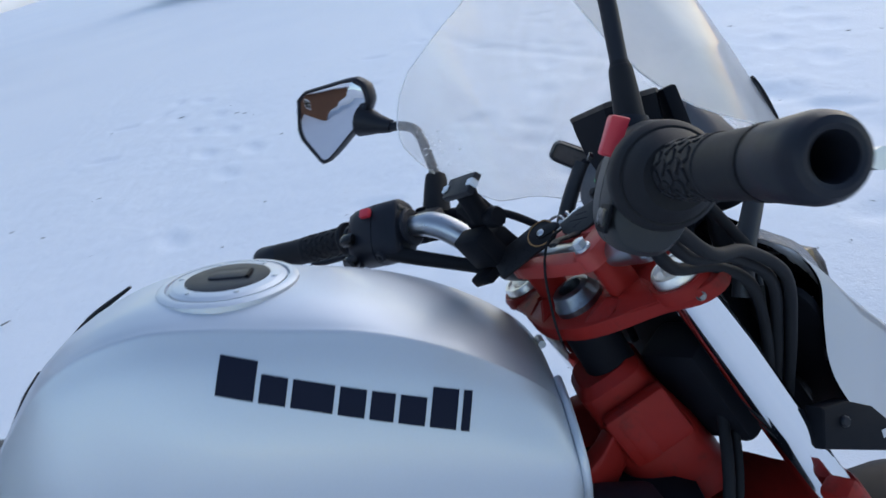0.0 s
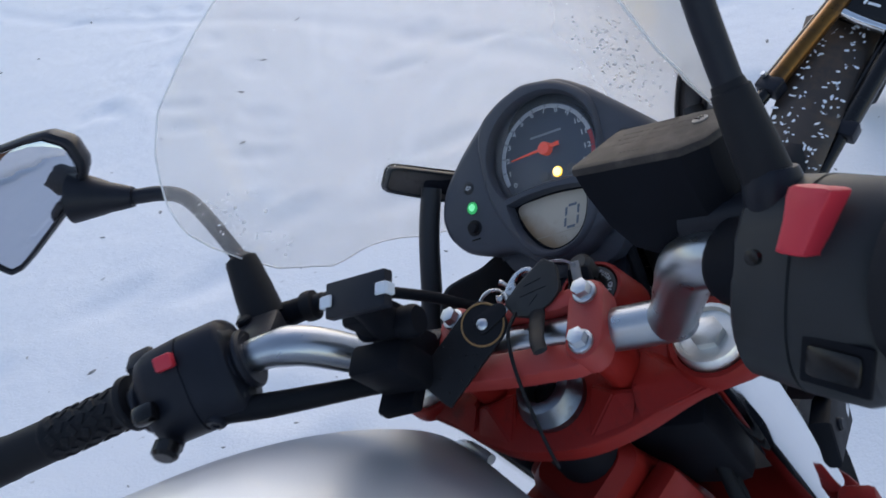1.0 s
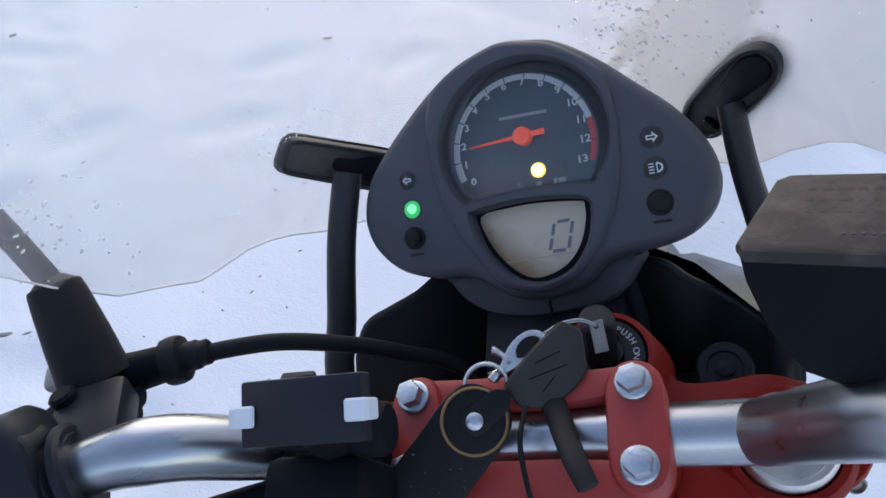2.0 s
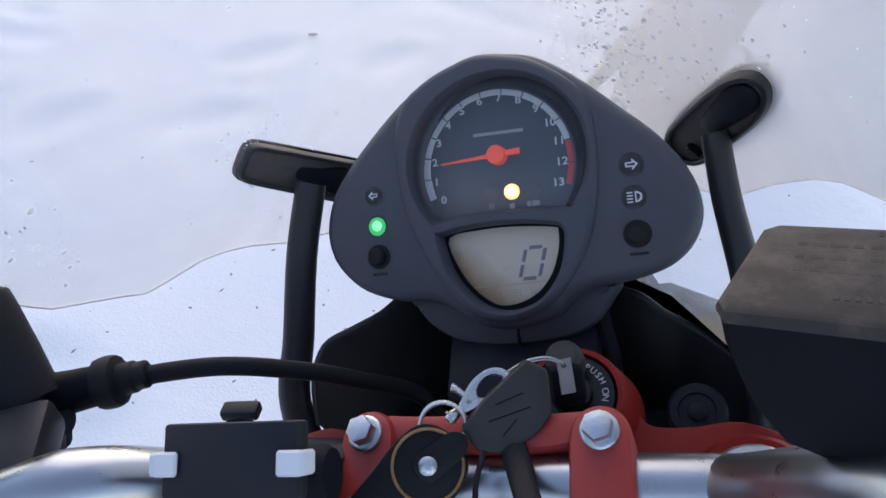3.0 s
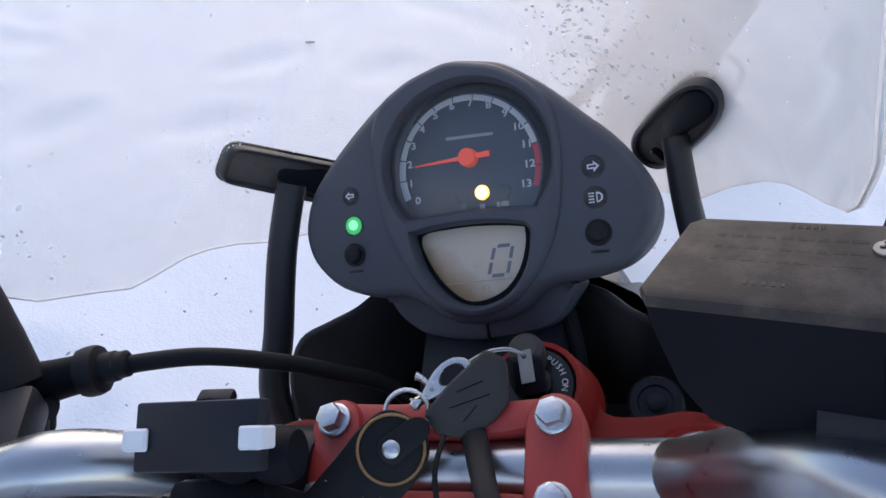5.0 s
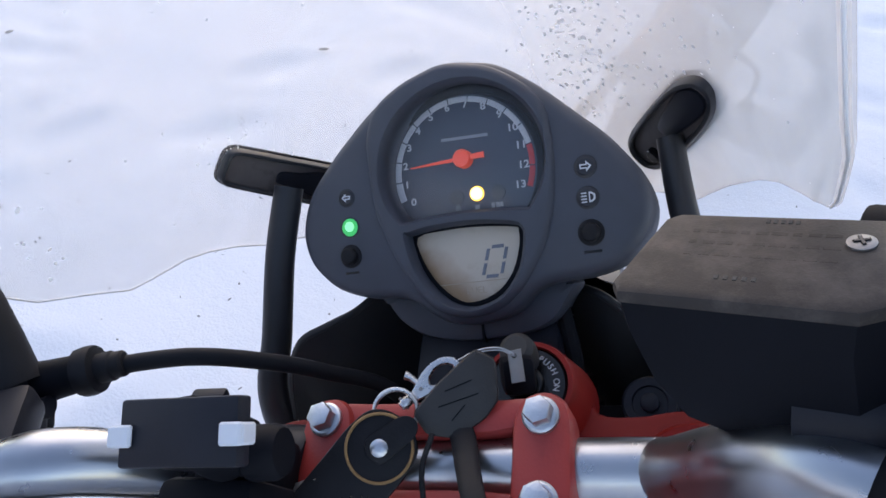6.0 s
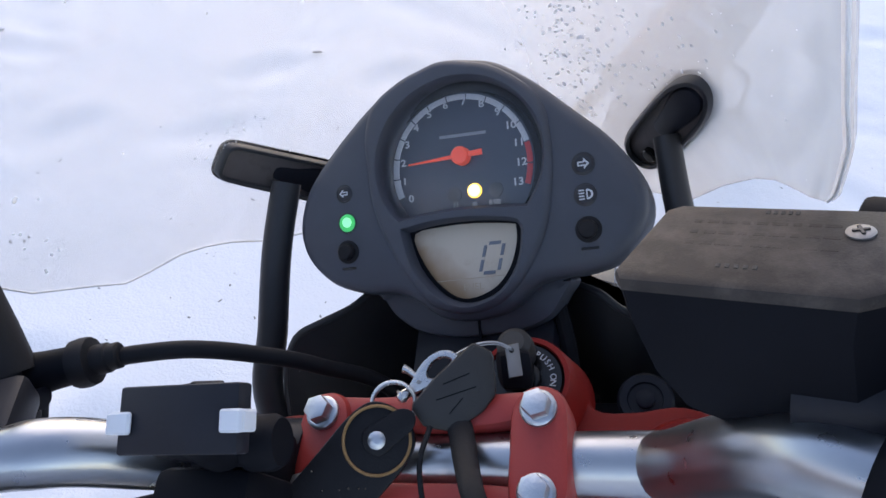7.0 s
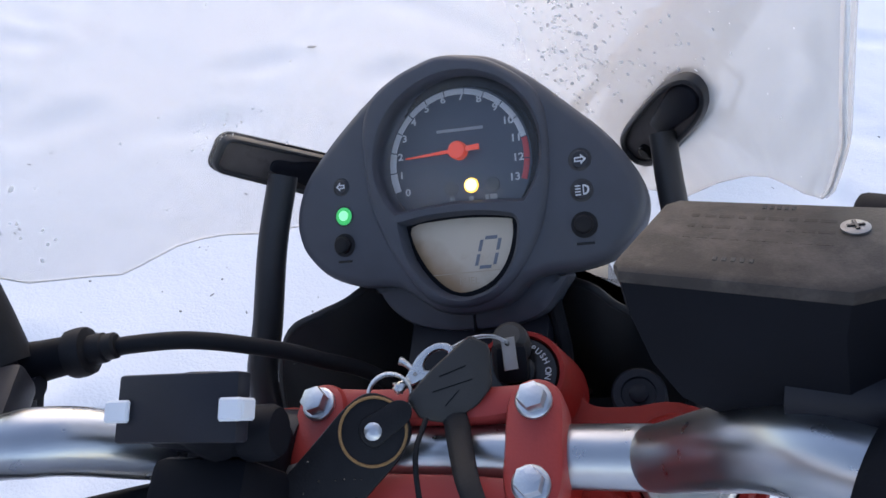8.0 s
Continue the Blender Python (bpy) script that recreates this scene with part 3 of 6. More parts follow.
def build_bars():
    path = [Vector(q) for q in BAR_L[:0:-1]] + [Vector(q) for q in BAR_R[1:]]
    path[0], path[-1] = path[1].lerp(path[0], 0.8), path[-2].lerp(path[-1], 0.75)
    bar = on_bar("handlebar", tube(path, [0.0111] * 3 + [0.0149] * 2 + [0.0141] * 5 + [0.0149] * 2 + [0.0111] * 3, 8, 24), BARMETAL, "satin chromed tubular handlebar")
    for side, way in ((-1, BAR_L), (1, BAR_R)):
        end, d = along(way, 1.0)
        start = end - d * (0.164 if side > 0 else 0.19)
        # ribbed rubber grip with a flange, then the bar-end weight
        prof = [(0.0205, 0.0), (0.0215, 0.002), (0.0215, 0.005), (0.0175, 0.009), (0.0165, 0.012), (0.0165, 0.07), (0.0176, 0.072), (0.0176, 0.0745), (0.0168, 0.0755), (0.0172, 0.112), (0.0178, 0.115), (0.0178, 0.12)]
        grip = on_bar("throttle_grip" if side > 0 else "clutch_grip", turned(prof, 28, aimed(start, d)), RUBBER, "black rubber handlebar grip with raised tread")
        tread = bmesh.new()
        for i in range(6):
            for k in range(9):
                turn = 2 * math.pi * (k + 0.5 * (i % 2)) / 9
                q = aimed(start, d) @ Matrix.Rotation(turn, 4, "Z") @ Matrix.Translation((0.0166, 0, 0.0175 + 0.0094 * i)) @ Matrix.Rotation(0.5 if i % 2 else -0.5, 4, "X") @ Matrix.Diagonal((0.0009, 0.0042, 0.0028, 1))
                bmesh.ops.create_cube(tread, size=2, matrix=q)
        bmesh.ops.bevel(tread, geom=tread.edges[:], offset=0.0005, segments=1, affect="EDGES")
        part("grip_tread", tread, RUBBER, grip)
        part("bar_end", turned([(0.016, 0.12), (0.0175, 0.122), (0.0183, 0.14), (0.0188, 0.153), (0.0178, 0.159), (0.0155, 0.1628), (0.0125, 0.164), (0.0102, 0.163), (0.0094, 0.157), (0.009, 0.13), (0.002, 0.129)], 30, aimed(start, d)), PLASTIC, grip, "gloss black bar-end weight")
    return bar


def switch_shell(centre, along_bar, up, length, high, deep, round_=0.62):
    """A rounded two-part housing clamped round the bar."""
    a = Vector(along_bar).normalized()
    n = a.cross(Vector(up)).normalized()
    u = n.cross(a)
    c = Vector(centre)
    rings = []
    for s, k in ((-0.5, 0.72), (-0.47, 0.9), (-0.42, 0.98), (-0.05, 1.0), (-0.045, 0.965), (-0.03, 0.965), (-0.025, 1.0), (0.32, 0.97), (0.44, 0.88), (0.5, 0.7)):
        ring = []
        for i in range(32):
            t = 2 * math.pi * i / 32
            x, y = math.copysign(abs(math.cos(t)) ** round_, math.cos(t)), math.copysign(abs(math.sin(t)) ** round_, math.sin(t))
            ring.append(c + a * (s * length) + u * (y * high * k) + n * (x * deep * k))
        rings.append(ring)
    return loft(rings)


def build_left_controls():
    shell = switch_shell((-0.213, -0.097, 0.046), (-0.86, -0.5, 0.03), (-0.05, 0.45, 0.88), 0.076, 0.037, 0.0245, 0.7)
    switch = on_bar("switch_housing", shell, PLASTIC, "black plastic handlebar switch housing with a red button")
    part("dip_switch", rounded_box(0.014, 0.007, 0.011, 0.002, axes((-0.207, -0.112, 0.076), (-0.86, -0.5, 0.05), (0.3, -0.8, 0.5))), REDBTN, switch, "small red rocker button")
    part("turn_switch", rounded_box(0.018, 0.012, 0.014, 0.004, axes((-0.224, -0.136, 0.052), (-0.86, -0.5, 0.03), (0.1, -0.6, 0.7))), GLOSSY, switch)
    part("horn_button", turned([(0.0095, 0), (0.0095, 0.008), (0.007, 0.0105)], 20, aimed((-0.217, -0.14, 0.027), (0.15, -0.75, -0.3))), GLOSSY, switch)
    part("passing_lever", rounded_box(0.02, 0.014, 0.02, 0.004, axes((-0.252, -0.1, 0.074), (-0.86, -0.5, 0.03), (0.1, -0.3, 1))), PLASTIC, switch)
    for p in ((-0.177, -0.1, 0.031), (-0.184, -0.084, 0.07)):
        part("screw_pillar", turned([(0.0078, -0.014), (0.0078, 0.002), (0.0068, 0.0034), (0.005, 0.0034), (0.0046, 0.0012), (0.0015, 0.001)], 20, aimed(p, (0.35, -0.8, 0.45))), POD, switch)
    bar_way = Vector((-0.86, -0.5, 0.03)).normalized()
    for f_, r_ in ((-0.043, 0.0225), (-0.036, 0.0205), (0.041, 0.0215)):
        part("collar", turned([(r_ - 0.002, -0.003), (r_, -0.0015), (r_, 0.0015), (r_ - 0.002, 0.003)], 28, aimed(Vector((-0.213, -0.0965, 0.046)) + bar_way * f_, bar_way)), PLASTIC, switch)
    for p in ((-0.192, -0.113, 0.024), (-0.226, -0.132, 0.021)):
        part("screw_boss", turned([(0.0075, -0.02), (0.0075, 0.004), (0.006, 0.006), (0.0035, 0.006), (0.003, 0.003)], 18, aimed(p, (0.1, -0.75, -0.35))), PLASTIC, switch)
    # clutch perch, lever and cable
    perch_at, d = along(BAR_L, 0.47)
    perch = on_bar("clutch_perch", joined(turned([(0.0165, -0.014), (0.0175, -0.012), (0.0175, 0.012), (0.0165, 0.014)], 24, aimed(perch_at, d)),
                                          rounded_box(0.034, 0.05, 0.02, 0.005, axes(perch_at + Vector((0.004, 0.026, 0.0)), d, (0.3, 1, 0)))), PLASTIC, "black clutch lever perch")
    part("pivot_bolt", turned([(0.0065, -0.006), (0.0065, 0.004), (0.005, 0.0055), (0.0025, 0.0055)], 18, aimed(perch_at + Vector((-0.012, 0.036, 0.011)), (0, 0, 1))), SATIN, perch)
    part("perch_body", rounded_box(0.04, 0.034, 0.026, 0.007, axes((-0.201, -0.041, 0.036), (-0.86, -0.5, 0.03), (0.3, 0.9, 0.2))), SATIN, perch)
    part("cable_barrel", tube([(-0.205, -0.014, 0.042), (-0.19, -0.0075, 0.041), (-0.178, -0.003, 0.0402)], [0.0125, 0.0105, 0.0098], 3, 16), SATIN, perch)
    part("lever_heel", rounded_box(0.03, 0.014, 0.009, 0.003, axes((-0.226, -0.014, 0.048), (-0.9, -0.3, 0.1), (0.2, 0.9, 0.3))), KEYMETAL, perch, "scuffed bare metal lever heel")
    part("safety_switch", rounded_box(0.022, 0.016, 0.012, 0.002, axes(perch_at + Vector((-0.002, 0.03, -0.014)), d, (0.3, 1, 0))), SATIN, perch)
    lever = [(-0.185, -0.022, 0.036), (-0.215, -0.03, 0.034), (-0.262, -0.05, 0.03), (-0.33, -0.098, 0.03), (-0.385, -0.13, 0.032)]
    part("clutch_lever", tube(lever, [0.007, 0.0068, 0.006, 0.0055, 0.0072], 6, 12, 0.7), PLASTIC, perch)
    part("adjuster", turned([(0.006, -0.02), (0.006, -0.006), (0.0124, -0.0045), (0.0128, -0.002), (0.0128, 0.002), (0.0122, 0.0045), (0.0078, 0.0055), (0.0078, 0.0125), (0.0068, 0.0135), (0.0068, 0.018), (0.0055, 0.019)], 14, aimed((-0.173, -0.001, 0.0398), (0.93, 0.3, -0.05))), RUBBER, perch)
    on_bar("clutch_cable", tube([(-0.162, 0.003, 0.0375), (-0.15, 0.008, 0.036), (-0.125, 0.018, 0.029), (-0.102, 0.032, 0.012), (-0.08, 0.05, -0.014), (-0.055, 0.075, -0.06), (-0.04, 0.08, -0.15)], 0.0047, 8, 12), CABLE, "black sheathed clutch cable")
    on_bar("switch_cable", tube([(-0.2, -0.112, 0.03), (-0.17, -0.092, 0.014), (-0.13, -0.05, -0.012), (-0.1, -0.018, -0.032), (-0.07, 0.02, -0.05), (-0.05, 0.05, -0.1)], [0.0098, 0.0092, 0.008, 0.0068, 0.006, 0.0056], 8, 12), CABLE, "black switch wiring loom under the bar")


def build_mirror(side):
    def at(x, y, z):
        return Vector((-side * x, y, z))

    boot0, cross = at(-0.2044, -0.0216, 0.0494), at(-0.2148, -0.0005, 0.0962)
    lift, fat = Vector((0, 0, 0)), [0.0178, 0.0162, 0.0134, 0.0113]
    bend = [cross, at(-0.226, 0.003, 0.1365), at(-0.239, 0.0055, 0.159), at(-0.259, 0.003, 0.1705), at(-0.283, -0.003, 0.178), at(-0.31, -0.018, 0.192)]
    neck = [at(-0.283, -0.003, 0.178), at(-0.297, -0.011, 0.186), at(-0.32, -0.024, 0.2)]
    if side > 0:
        boot0, cross = Vector((0.19, -0.076, 0.072)), Vector((0.186, -0.066, 0.116))
        bend = [cross, Vector((0.185, -0.06, 0.155)), Vector((0.188, -0.058, 0.185)), Vector((0.215, -0.055, 0.22)), Vector((0.27, -0.055, 0.245)), Vector((0.3, -0.06, 0.262))]
        neck = [Vector((0.262, -0.053, 0.246)), Vector((0.285, -0.055, 0.255)), Vector((0.318, -0.061, 0.27))]
        lift, fat = Vector((0.0, -0.035, 0.07)), [0.0108, 0.01, 0.0085, 0.0074]
    stem = on_bar("mirror_stem", tube(bend, 0.0064, 8, 14), PLASTIC, "black tubular mirror stem with rubber boot")
    part("boot", tube([boot0, boot0.lerp(cross, 0.45), cross - (cross - boot0) * 0.06, cross], fat, 6, 20), RUBBER, stem)
    part("boot_top", tube([cross, cross + (cross - boot0) * 0.07], [fat[-1], 0.0068], 1, 18), RUBBER, stem)
    part("mirror_bracket", rounded_box(0.026, 0.03, 0.018, 0.005, axes(boot0 + Vector((side * 0.006, 0.004, -0.02)), (-side * -0.86, -0.5, 0), (0.3 * side, 0.9, 0.3))), SATIN, stem)
    part("lock_nut", slab([(0.0125 * math.cos(math.pi / 3 * k), 0.0125 * math.sin(math.pi / 3 * k)) for k in range(6)], -0.016, -0.006, 0.001, m=aimed(boot0, cross - boot0)), SATIN, stem)
    part("stem_base", turned([(0.011, -0.008), (0.0118, -0.004), (0.0118, 0.006), (0.0105, 0.009)], 24, aimed(boot0, (-side * -0.2, 0.3, 1))), PLASTIC, stem)
    part("neck", tube(neck, [0.0085, 0.0125, 0.022], 6, 20), PLASTIC, stem)
    # the head: an irregular six-sided shell with the glass set in its rim
    corner = [(-0.074, -0.001), (-0.051, -0.054), (-0.033, -0.054), (0.066, -0.022), (0.094, -0.002), (0.098, 0.02), (0.082, 0.036), (-0.036, 0.053)]
    face = axes(at(-0.378, -0.046, 0.22) + lift, (0.95, 0.3 * -side, 0), (0, -0.02, 1)) @ pose(0, 0, 0, 8, 0, 0)
    if side > 0:
        corner = [(-x, y) for x, y in corner][::-1]
    outline = []
    for i in range(len(corner)):
        a, b = Vector(corner[i]), Vector(corner[(i + 1) % len(corner)])
        outline += [tuple(a.lerp(b, t)) for t in (0.14, 0.38, 0.62, 0.86)]
    rings = []
    for k, z in ((0.9, -0.001), (0.93, 0.003), (0.97, 0.004), (1.0, 0.001), (1.0, -0.006), (0.92, -0.02), (0.7, -0.034), (0.4, -0.042)):
        rings.append([face @ Vector((x * k, y * k, z)) for x, y in outline])
    part("mirror_head", loft(rings), PLASTIC, stem)
    part("mirror_glass", slab([(x * 0.9, y * 0.9) for x, y in outline], -0.002, 0.0018, 0.0004, m=face), MIRROR, stem, "clear mirror glass reflecting snow")
    return stem


def build_right_controls():
    shell = switch_shell((0.2035, -0.0935, 0.031), (0.84, -0.54, -0.03), (0.12, 0.5, 0.86), 0.066, 0.0455, 0.028, 0.8)
    switch = on_bar("throttle_housing", shell, POD, "black plastic throttle housing with red kill switch")
    a = Vector((0.84, -0.54, -0.03)).normalized()
    back = Vector((-0.458, -0.741, 0.495))
    up = Vector((0.12, 0.5, 0.86)).normalized()
    part("kill_switch", slab(closed_curve([(-0.0055, 0.0122), (0.003, 0.0128), (0.0112, 0.0122), (0.0112, 0.009), (0.0072, 0.0), (0.0032, -0.011), (0.0022, -0.0132), (-0.004, -0.0134), (-0.0092, -0.0128), (-0.0094, -0.0105), (-0.0072, 0.0)], 3), -0.006, 0.0055, 0.002, m=axes(Vector((0.2015, -0.111, 0.0725)), a, up) @ Matrix.Translation((0, 0, -0.0035))), REDBTN, switch, "bright red kill switch rocker")
    part("starter_pocket", rounded_box(0.028, 0.019, 0.003, 0.0014, axes(Vector((0.1995, -0.1318, 0.0215)), a, up)), SATIN, switch)
    part("starter_button", rounded_box(0.022, 0.013, 0.006, 0.0025, axes(Vector((0.1992, -0.1322, 0.0218)), a, up)), GLOSSY, switch)
    part("housing_screw", turned([(0.0032, -0.002), (0.0032, 0.0006), (0.0022, 0.0009)], 14, aimed((0.181, -0.1125, 0.0625), back)), GLOSSY, switch)
    part("throttle_collar", turned([(0.028, -0.014), (0.0335, -0.012), (0.0342, -0.002), (0.033, 0.004), (0.03, 0.008), (0.0285, 0.008), (0.0275, 0.013), (0.0225, 0.02), (0.02, 0.024)], 36, aimed(Vector((0.2425, -0.1145, 0.0375)), a)), RUBBER, switch)
    # front brake master cylinder with its square reservoir
    res = axes((0.0965, -0.0442, 0.097), (0.959, -0.284, 0), (0.284, 0.959, 0))
    plan = [(0.0, 0.004), (0.003, -0.001), (0.063, -0.001), (0.074, 0.006), (0.077, 0.014), (0.077, 0.036), (0.07, 0.0425), (0.011, 0.0425), (0.0065, 0.039)]
    mid = Vector((0.04, 0.021, 0))
    rings = []
    for k, z, s in ((0.62, -0.06, 0.012), (0.82, -0.051, 0.008), (0.9, -0.036, 0.003), (0.955, -0.016, 0), (0.985, -0.0035, 0)):
        rings.append([res @ Vector((mid.x + (x - mid.x) * k + s, mid.y + (y - mid.y) * k, z)) for x, y in plan])
    body = on_bar("brake_reservoir", loft(rings), SATIN, "black square brake fluid reservoir with weathered lid", 25)
    lid = part("reservoir_lid", slab(plan, -0.0042, 0.0, 0.0022, m=res), LID, body, "weathered grey-brown reservoir lid", sharp=25)
    for x, y in ((0.0615, 0.029),):
        screw = part("lid_screw", turned([(0.0038, -0.001), (0.0038, 0.0006), (0.0028, 0.001)], 20, res @ Matrix.Translation((x, y, 0))), KEYMETAL, lid)
        for turn in (20, 110):
            part("screw_slot", rounded_box(0.0046, 0.0011, 0.0006, 0.0002, res @ Matrix.Translation((x, y, 0.0012)) @ pose(0, 0, 0, 0, 0, turn), 1), GLOSSY, lid)
    for cx, cy, w in ((0.041, 0.0385, 0.01), (0.033, 0.009, 0.012)):
        for k in range(5):
            part("moulded_text_bar", rounded_box(0.0017, 0.0026, 0.0012, 0.0004, res @ Matrix.Translation((cx + (k - 2) * w / 5, cy, -0.0004)), 1), KEYPLASTIC, lid)
    for cy in (0.032, 0.026, 0.02):
        for k in range(9):
            part("moulded_text_bar", rounded_box(0.0026 + 0.001 * ((k * 7) % 3), 0.0019, 0.0005, 0.0002, res @ Matrix.Translation((0.018 + k * 0.0046, cy, -0.00018)), 1), LID, lid)
    at, d = along(BAR_R, 0.485)
    part("master_cylinder", joined(turned([(0.0175, -0.013), (0.0182, -0.011), (0.0182, 0.011), (0.0175, 0.013)], 24, aimed(at, d)),
                                   tube([at + Vector((-0.03, 0.03, 0.01)), at + Vector((0.03, 0.012, 0.012))], 0.013, 1, 16)), PLASTIC, body)
    part("perch_clamp", tube([(0.1625, -0.0705, 0.0395), (0.1655, -0.0725, 0.0395), (0.182, -0.0815, 0.041), (0.187, -0.084, 0.041)], [0.0185, 0.0208, 0.0208, 0.019], 1, 24), SATIN, body)
    part("lever_bracket", rounded_box(0.02, 0.012, 0.05, 0.003, axes((0.178, -0.016, 0.07), (0.9, -0.43, 0), (0.43, 0.9, 0.1))), SATIN, body)
    lever = [(0.172, -0.014, 0.04), (0.21, -0.03, 0.036), (0.26, -0.055, 0.03), (0.33, -0.1, 0.024), (0.372, -0.125, 0.024)]
    on_bar("brake_lever", tube(lever, [0.0075, 0.007, 0.006, 0.0056, 0.0075], 6, 12, 0.7), ALU, "bare alloy front brake lever")
    # hose and throttle cables falling past the right fork leg
    runs = [
        [(0.135, -0.015, 0.045), (0.12, 0.03, 0.03), (0.125, 0.07, -0.03), (0.13, 0.1, -0.09), (0.1, 0.12, -0.16)],
        [(0.21, -0.1, 0.005), (0.185, -0.05, -0.03), (0.165, 0.02, -0.05), (0.155, 0.07, -0.085), (0.125, 0.1, -0.14), (0.1, 0.11, -0.2)],
        [(0.218, -0.095, 0.003), (0.2, -0.045, -0.03), (0.178, 0.02, -0.046), (0.164, 0.078, -0.085), (0.13, 0.11, -0.15), (0.1, 0.12, -0.22)],
        [(0.2, -0.105, 0.01), (0.17, -0.055, -0.035), (0.148, 0.015, -0.055), (0.142, 0.06, -0.085), (0.12, 0.09, -0.14), (0.1, 0.1, -0.2)],
    ]
    for r in runs:
        on_bar("control_cable", tube(r, 0.0052, 8, 12), CABLE, "black control cable beside the fork")


# fork legs: bright stanchions through the yokes, red sliders below
def build_fork():
    down = -UP
    for s in (-1, 1):
        top = YOKE @ Vector((s * 0.113, 0.025, 0.004))
        leg = on_bar("fork_leg", tube([top + down * 0.006, top + down * 0.38], 0.0205, 1, 32), CHROME, "bright chromed fork stanchion with red slider")
        cap = part("fork_cap", turned([(0.0226, -0.008), (0.0226, 0.002), (0.021, 0.0045), (0.0185, 0.0045), (0.0175, 0.001), (0.012, 0.001)], 36, aimed(top, UP)), ALU, leg)
        part("cap_hex", slab([(0.0112 * math.cos(math.pi / 3 * k), 0.0112 * math.sin(math.pi / 3 * k)) for k in range(6)], 0.0, 0.0068, 0.001, m=aimed(top, UP)), ALU, leg)
        slider = part("slider", turned([(0.0225, 0.0), (0.027, 0.004), (0.029, 0.012), (0.029, 0.03), (0.0265, 0.036), (0.0265, 0.2), (0.03, 0.26), (0.03, 0.38), (0.02, 0.4)], 28, aimed(top + down * 0.34, down)), RED, leg, "red painted fork slider")
        part("slider_lug", rounded_box(0.03, 0.024, 0.05, 0.006, axes(top + down * 0.285 + Vector((s * 0.03, -0.02, 0)), (1, 0, 0), (0, 0.9, 0.4))), RED, leg)
    low = YOKE @ Matrix.Translation((0, 0, -0.3))
    on_bar("lower_yoke", slab(closed_curve([(0, -0.045), (0.05, -0.04), (0.11, -0.008), (0.145, 0.022), (0.11, 0.056), (0.05, 0.05), (0, 0.052), (-0.05, 0.05), (-0.11, 0.056), (-0.145, 0.022), (-0.11, -0.008), (-0.05, -0.04)], 4), -0.02, 0.012, 0.004, m=low), RED, "red lower fork yoke")
    # box and plates added to keep the space between the legs dark
    on_bar("fork_gap_box", rounded_box(0.075, 0.055, 0.125, 0.012, YOKE @ Matrix.Translation((0.042, 0.035, -0.152))), SATIN, "black filler box between the fork legs")
    on_bar("fork_gap_plate", rounded_box(0.19, 0.022, 0.2, 0.006, YOKE @ Matrix.Translation((0, 0.078, -0.165))), SATIN, "black filler plate between the fork legs")
    shape = closed_curve([(-0.126, 0.06), (-0.13, 0.0), (-0.132, -0.08), (-0.115, -0.124), (-0.05, -0.096), (0, -0.09), (0.05, -0.096), (0.115, -0.124), (0.132, -0.08), (0.13, 0.0), (0.126, 0.06), (0.07, 0.075), (-0.07, 0.075)], 4)
    on_bar("cowl_filler", slab(shape, -0.004, 0.004, 0.002, m=YOKE @ pose(0, 0.122, -0.175, 90, 0, 0)), SATIN, "black filler plate closing the inside of the cowl")
    # front wheel
    axle = YOKE @ Vector((0, 0.03, -0.728))
    wheel = on_bar("front_wheel", turned([(0.02, -0.045), (0.025, -0.04), (0.025, 0.04), (0.02, 0.045)], 24, aimed(axle, (1, 0, 0))), GLOSSY, "front wheel with black tyre")
    rad = 0.288
    tyre = bmesh.new()
    prof = [(rad - 0.07, -0.045), (rad - 0.05, -0.06), (rad - 0.015, -0.05), (rad, -0.02), (rad + 0.002, 0), (rad, 0.02), (rad - 0.015, 0.05), (rad - 0.05, 0.06), (rad - 0.07, 0.045)]
    rings = [[aimed(axle, (1, 0, 0)) @ Vector((r * math.cos(a), r * math.sin(a), z)) for r, z in prof] for a in (2 * math.pi * k / 64 for k in range(65))]
    part("tyre", loft(rings, False), SATIN, wheel)
    for k in range(6):
        a = math.pi / 3 * k
        m = aimed(axle, (1, 0, 0))
        part("spoke", tube([m @ Vector((0.02 * math.cos(a), 0.02 * math.sin(a), 0)), m @ Vector((0.228 * math.cos(a), 0.228 * math.sin(a), 0))], [0.012, 0.009], 1, 10), GLOSSY, wheel)


build_yoke()
build_bar_clamp()
build_bars()
build_left_controls()
build_mirror(-1)
build_right_controls()
build_mirror(1)
build_fork()

# ---------------------------------------------------------------- instruments
GAUGE = axes((-0.001, 0.153, 0.056), (0.9986, -0.0428, 0.0301), (0, 0.576, 0.818))


def mm(points):
    return [(x / 1000, y / 1000) for x, y in points]


